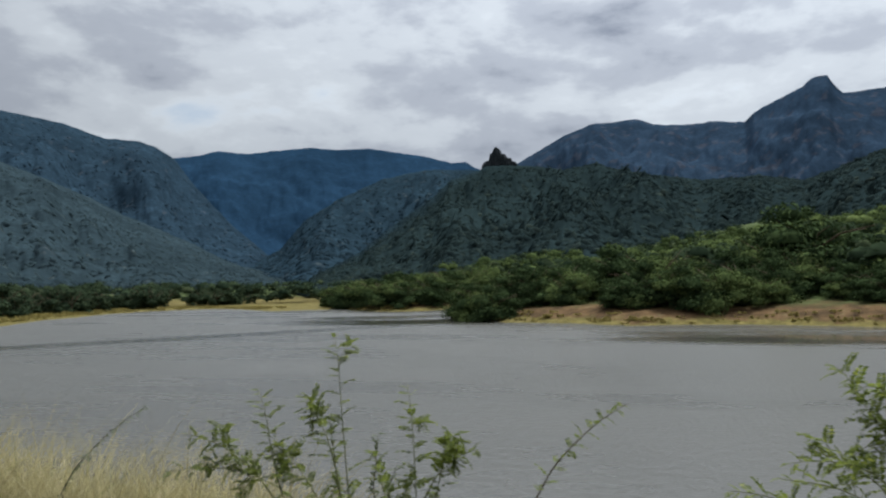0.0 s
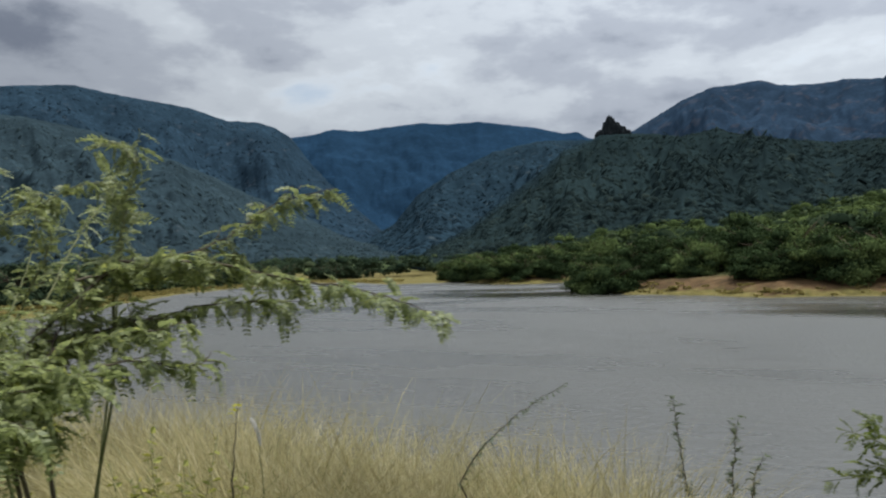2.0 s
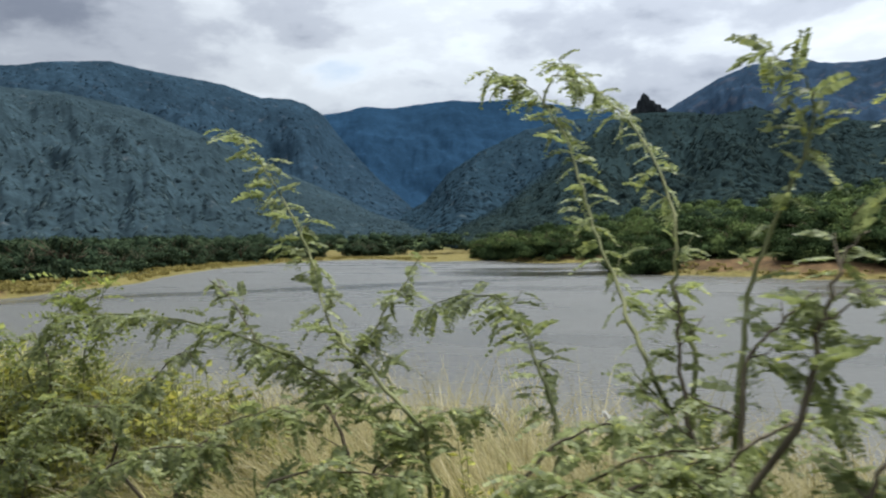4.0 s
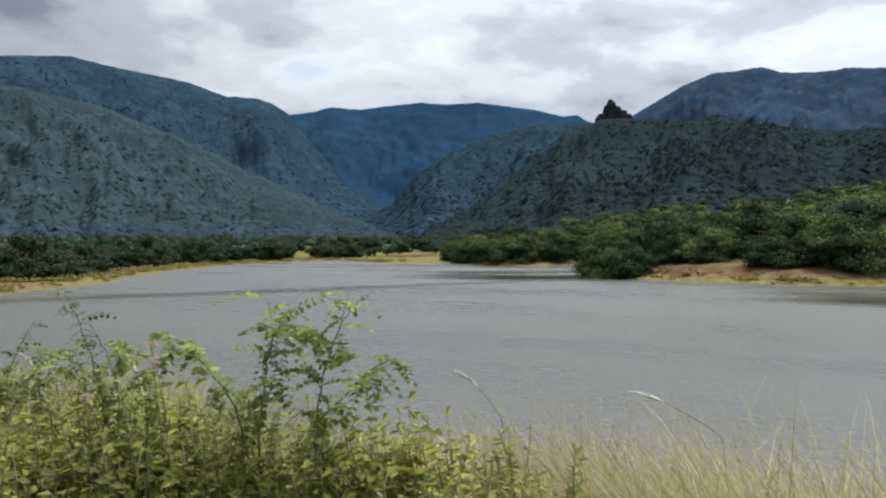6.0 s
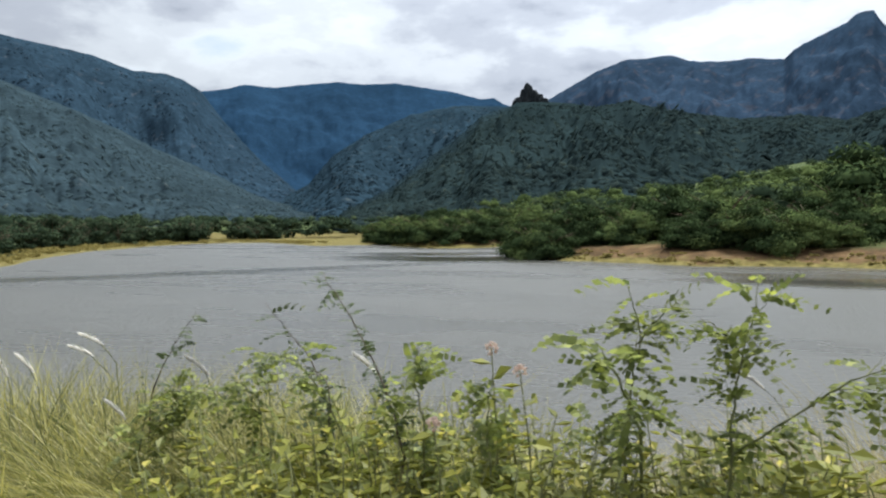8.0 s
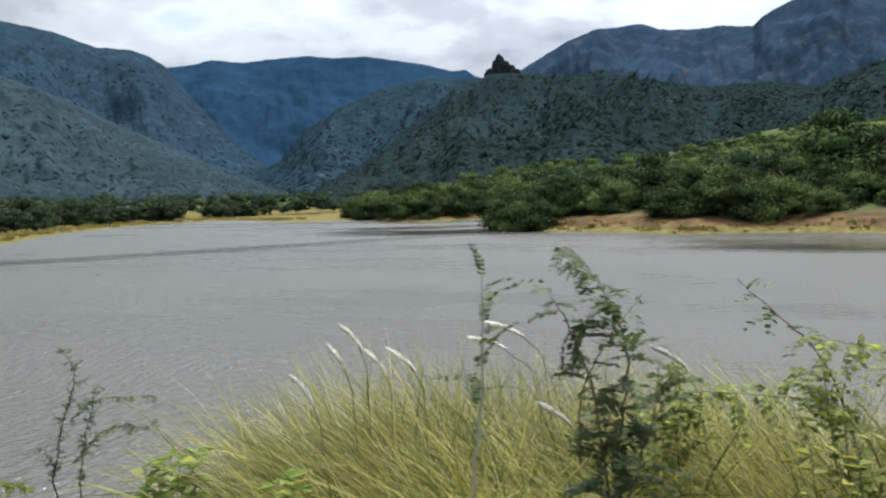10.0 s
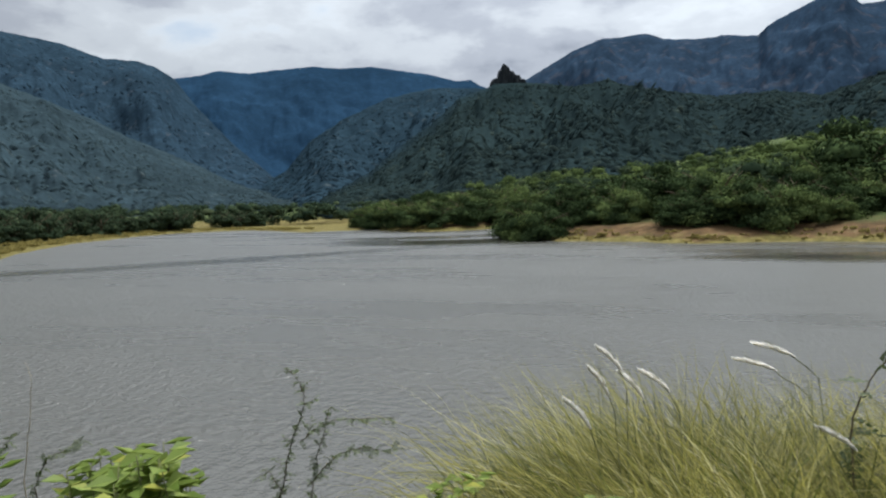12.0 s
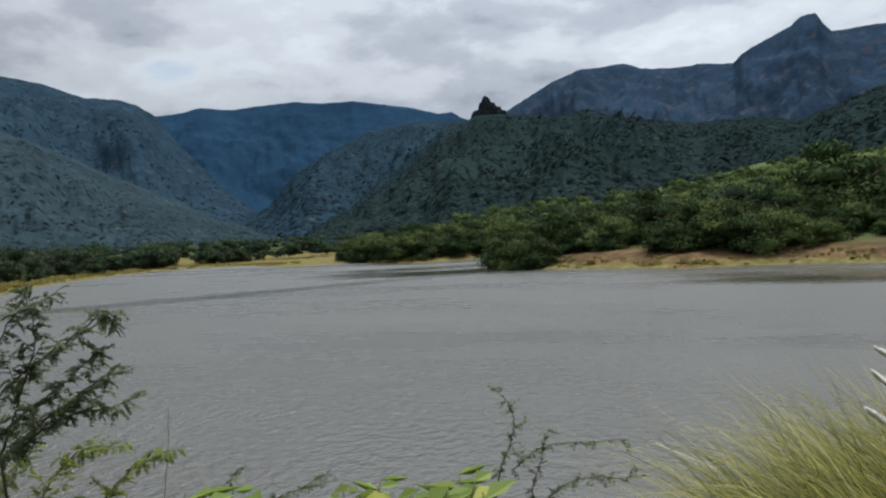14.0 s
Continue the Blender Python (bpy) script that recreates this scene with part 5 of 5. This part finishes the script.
# ---- tall grass ----
def blades(rng, count, reach, length, wide, droop, segs=6):
    """Arching blades of grass from a round foot, blown towards -x."""
    vs, fs = [], []
    t = np.linspace(0, 1, segs)[:, None]
    for k in range(count):
        a, q = rng.uniform(0, 6.28), reach * rng.random() ** 0.5
        base = np.array((q * math.cos(a), q * math.sin(a), 0))
        lean = unit(np.array((math.cos(a) * 0.8 - 0.8, math.sin(a) * 0.8, 0)) + rng.normal(size=3) * (0.5, 0.6, 0))
        tall = length * (1.1 - 0.6 * rng.random() ** 1.6)
        bend = rng.uniform(0.0, 0.3) + rng.uniform(*droop) * t ** 2.4
        run = np.vstack([[(0, 0)], np.cumsum(np.hstack([np.sin(bend), np.cos(bend)])[:-1] * tall / (segs - 1), axis=0)])
        p = base + lean * run[:, :1] + np.array((0, 0, 1)) * run[:, 1:]
        p += np.cross(lean, (0, 0, 1.0)) * t ** 2 * tall * rng.normal() * 0.16
        side = unit(np.cross(lean, (0, 0, 1.0)) + rng.normal(size=3) * 0.45)
        w = wide * (0.6 + 1.9 * rng.random() ** 3) * (1.02 - t ** 1.6)
        n = k * 2 * segs
        vs.append(np.stack([p - side * w, p + side * w], 1).reshape(-1, 3))
        fs += [(n + 2 * i, n + 2 * i + 1, n + 2 * i + 3, n + 2 * i + 2) for i in range(segs - 1)]
    return np.concatenate(vs), fs


def grass_model(name, seed, material, under, count, wide, **tags):
    """A tussock about one metre tall: fine blades over a greener, broader undergrowth coloured darker for shade, and a
    few stalks.
    """
    rng = np.random.default_rng(seed)
    ob = thing(name, **tags)
    v, f = blades(rng, count, 0.30, 1.14, wide, (0.9, 3.6), 8)
    tagged(mesh_object("grass_mass", v, f, material, ob), kind="stuff")
    v, f = blades(rng, count // 3, 0.30, 0.98, wide * 1.8, (0.7, 3.2), 7)
    tagged(mesh_object("undergrowth", v, f, under, ob), kind="stuff")
    for k in range(5):
        a = rng.uniform(0, 6.28)
        base = np.array((0.12 * math.cos(a), 0.12 * math.sin(a), 0))
        top = base + np.array((rng.uniform(-0.45, 0.05), rng.uniform(-0.2, 0.2), rng.uniform(0.75, 0.95)))
        v, f = tube(curve(base, top, 0.05, rng, 8, 0.006), np.linspace(0.002, 0.0007, 8), 4)
        mesh_object("stalk", v, f, PALE, ob, "thin pale stalk", smooth=True)
    return ob


dry = [grass_model("dry_grass_tuft", 150 + k, STRAW, GRASS_LOW, 1500, 0.0022, label="tuft of pale dry grass bent by the wind", category="grass") for k in range(3)]
spots = [(rng.uniform(-4.8, -1.9), rng.uniform(2.8, 3.9), rng.uniform(5.1, 5.42)) for k in range(30)]
spots += [(x + 0.35, 2.35 + (x + 3.7) * 0.7 + rng.uniform(0, 0.6), 5.56 - (x + 3.7) * 0.2 - rng.uniform(0, 0.12)) for x in rng.uniform(-3.75, -2.1, 18)]
spots += [(rng.uniform(-4.9, -3.7), rng.uniform(3.0, 3.7), rng.uniform(5.3, 5.5)) for k in range(16)]
scatter(dry, spots, 9, "dry grass tufts on the dam", 0.85)
tall = [grass_model("tall_grass_tuft", 160 + k, GRASS, GRASS_LOW, 2000, 0.0030, label="thick tuft of olive-green grass arching in the wind", category="grass") for k in range(3)]
spots = [(x, rng.uniform(2.6, 3.15), rng.uniform(5.36, 5.5)) for x in np.linspace(-7.95, -6.1, 26)]
spots += [(rng.uniform(-7.8, -6.4), rng.uniform(2.25, 2.6), rng.uniform(5.12, 5.3)) for k in range(14)]
spots += [(rng.uniform(-8.15, -7.5), rng.uniform(2.3, 2.65), rng.uniform(4.98, 5.15)) for k in range(6)]
scatter(tall, spots, 10, "tall grass tufts on the dam", 0.85)


def plume_stalk(base, top, seed):
    """A grass stalk from the ground that ends in a white feathery plume."""
    rng = np.random.default_rng(seed)
    base, top = np.array(base), np.array(top)
    foot = base + (base - top) * 0.6
    foot[2] = float(ground_height(foot[0], foot[1])) - 0.02
    ob = thing("plume_grass", foot, label="grass stalk with a white feathery plume", category="grass", group="plumed grass stalks")
    pts = np.vstack([curve((0, 0, 0), base - foot, 0.0, rng, 5, 0.01)[:-1], curve(base - foot, top - foot, 0.01, rng, 6, 0.01)])
    v, f = tube(pts, np.linspace(0.0028, 0.0012, len(pts)), 4)
    mesh_object("stalk", v, f, STEM, ob, smooth=True)
    axis = unit(pts[-1] - pts[-3])
    start = pts[-1] - axis * 0.10
    hairs = []
    for j in range(300):
        u = rng.random()
        at = start + axis * u * 0.095 + np.array((-0.03, 0, -0.012)) * u * u
        out = unit(rng.normal(size=3)) * 0.010 * math.sin(math.pi * (0.12 + 0.8 * u)) + axis * 0.020
        sd = unit(np.cross(out, rng.normal(size=3))) * 0.0030
        hairs.append(np.stack([at - sd, at + out * 0.5 - sd, at + out, at + sd])[None])
    v, f = tube([start + axis * 0.10 * u + np.array((-0.03, 0, -0.012)) * u * u for u in np.linspace(0, 1, 6)], [0.001, 0.003, 0.004, 0.0035, 0.0025, 0.001], 6)
    plume = mesh_object("plume", v, f, PLUME, ob, smooth=True)
    quads_object("plume_hair", hairs, PLUME, plume)


for k, row in enumerate([(-8.0, 2.7, 5.44, -8.06, 2.7, 5.58),
    (-8.03, 2.65, 5.38, -8.08, 2.65, 5.52),
    (-7.94, 2.75, 5.35, -8.0, 2.75, 5.49),
    (-7.85, 2.8, 5.35, -7.94, 2.8, 5.49),
    (-7.48, 2.8, 5.42, -7.66, 2.8, 5.54),
    (-8.06, 2.5, 5.31, -8.12, 2.5, 5.46),
    (-7.46, 2.8, 5.48, -7.61, 2.8, 5.59),
    (-7.02, 2.8, 5.4, -7.11, 2.8, 5.53),
    (-6.37, 2.8, 5.45, -6.44, 2.8, 5.58),
    (-7.35, 2.75, 5.25, -7.44, 2.75, 5.36),
    (-2.93, 2.59, 5.24, -2.98, 2.62, 5.47),
    (-4.26, 3.76, 5.24, -4.58, 3.77, 5.4),
    (-5.13, 3.62, 5.26, -5.31, 3.6, 5.46)]):
    plume_stalk(row[:3], row[3:], 200 + k)


def turf(name, material, lo, hi, count, label, seed):
    """Short grass over the top and slope of the dam."""
    rng = np.random.default_rng(seed)
    x, y = rng.uniform(*lo, count), rng.uniform(*hi, count)
    z = ground_height(x, y)
    h = rng.uniform(0.12, 0.45, count)
    lean = rng.normal(size=(count, 2)) * 0.1
    w = rng.normal(size=(count, 2)) * 0.004
    a = np.c_[x - w[:, 0], y - w[:, 1], z - 0.02]
    b = np.c_[x + w[:, 0], y + w[:, 1], z - 0.02]
    m1, m2 = np.c_[x + lean[:, 0] * 0.4 + w[:, 0], y + lean[:, 1] * 0.4 + w[:, 1], z + h * 0.6], np.c_[x + lean[:, 0], y + lean[:, 1], z + h]
    v = np.stack([a, b, m1, m2], 1).reshape(-1, 3)
    return tagged(mesh_object(name, v, np.arange(4 * count).reshape(-1, 4), material), label, "grass", kind="stuff")


turf("rough_grass", STRAW, (-13, 3), (1.6, 9.0), 26000, "rough dry grass covering the slope of the dam", 31)
turf("green_grass", WEED, (-13, 3), (1.6, 8.0), 14000, "low green growth on the slope of the dam", 32)
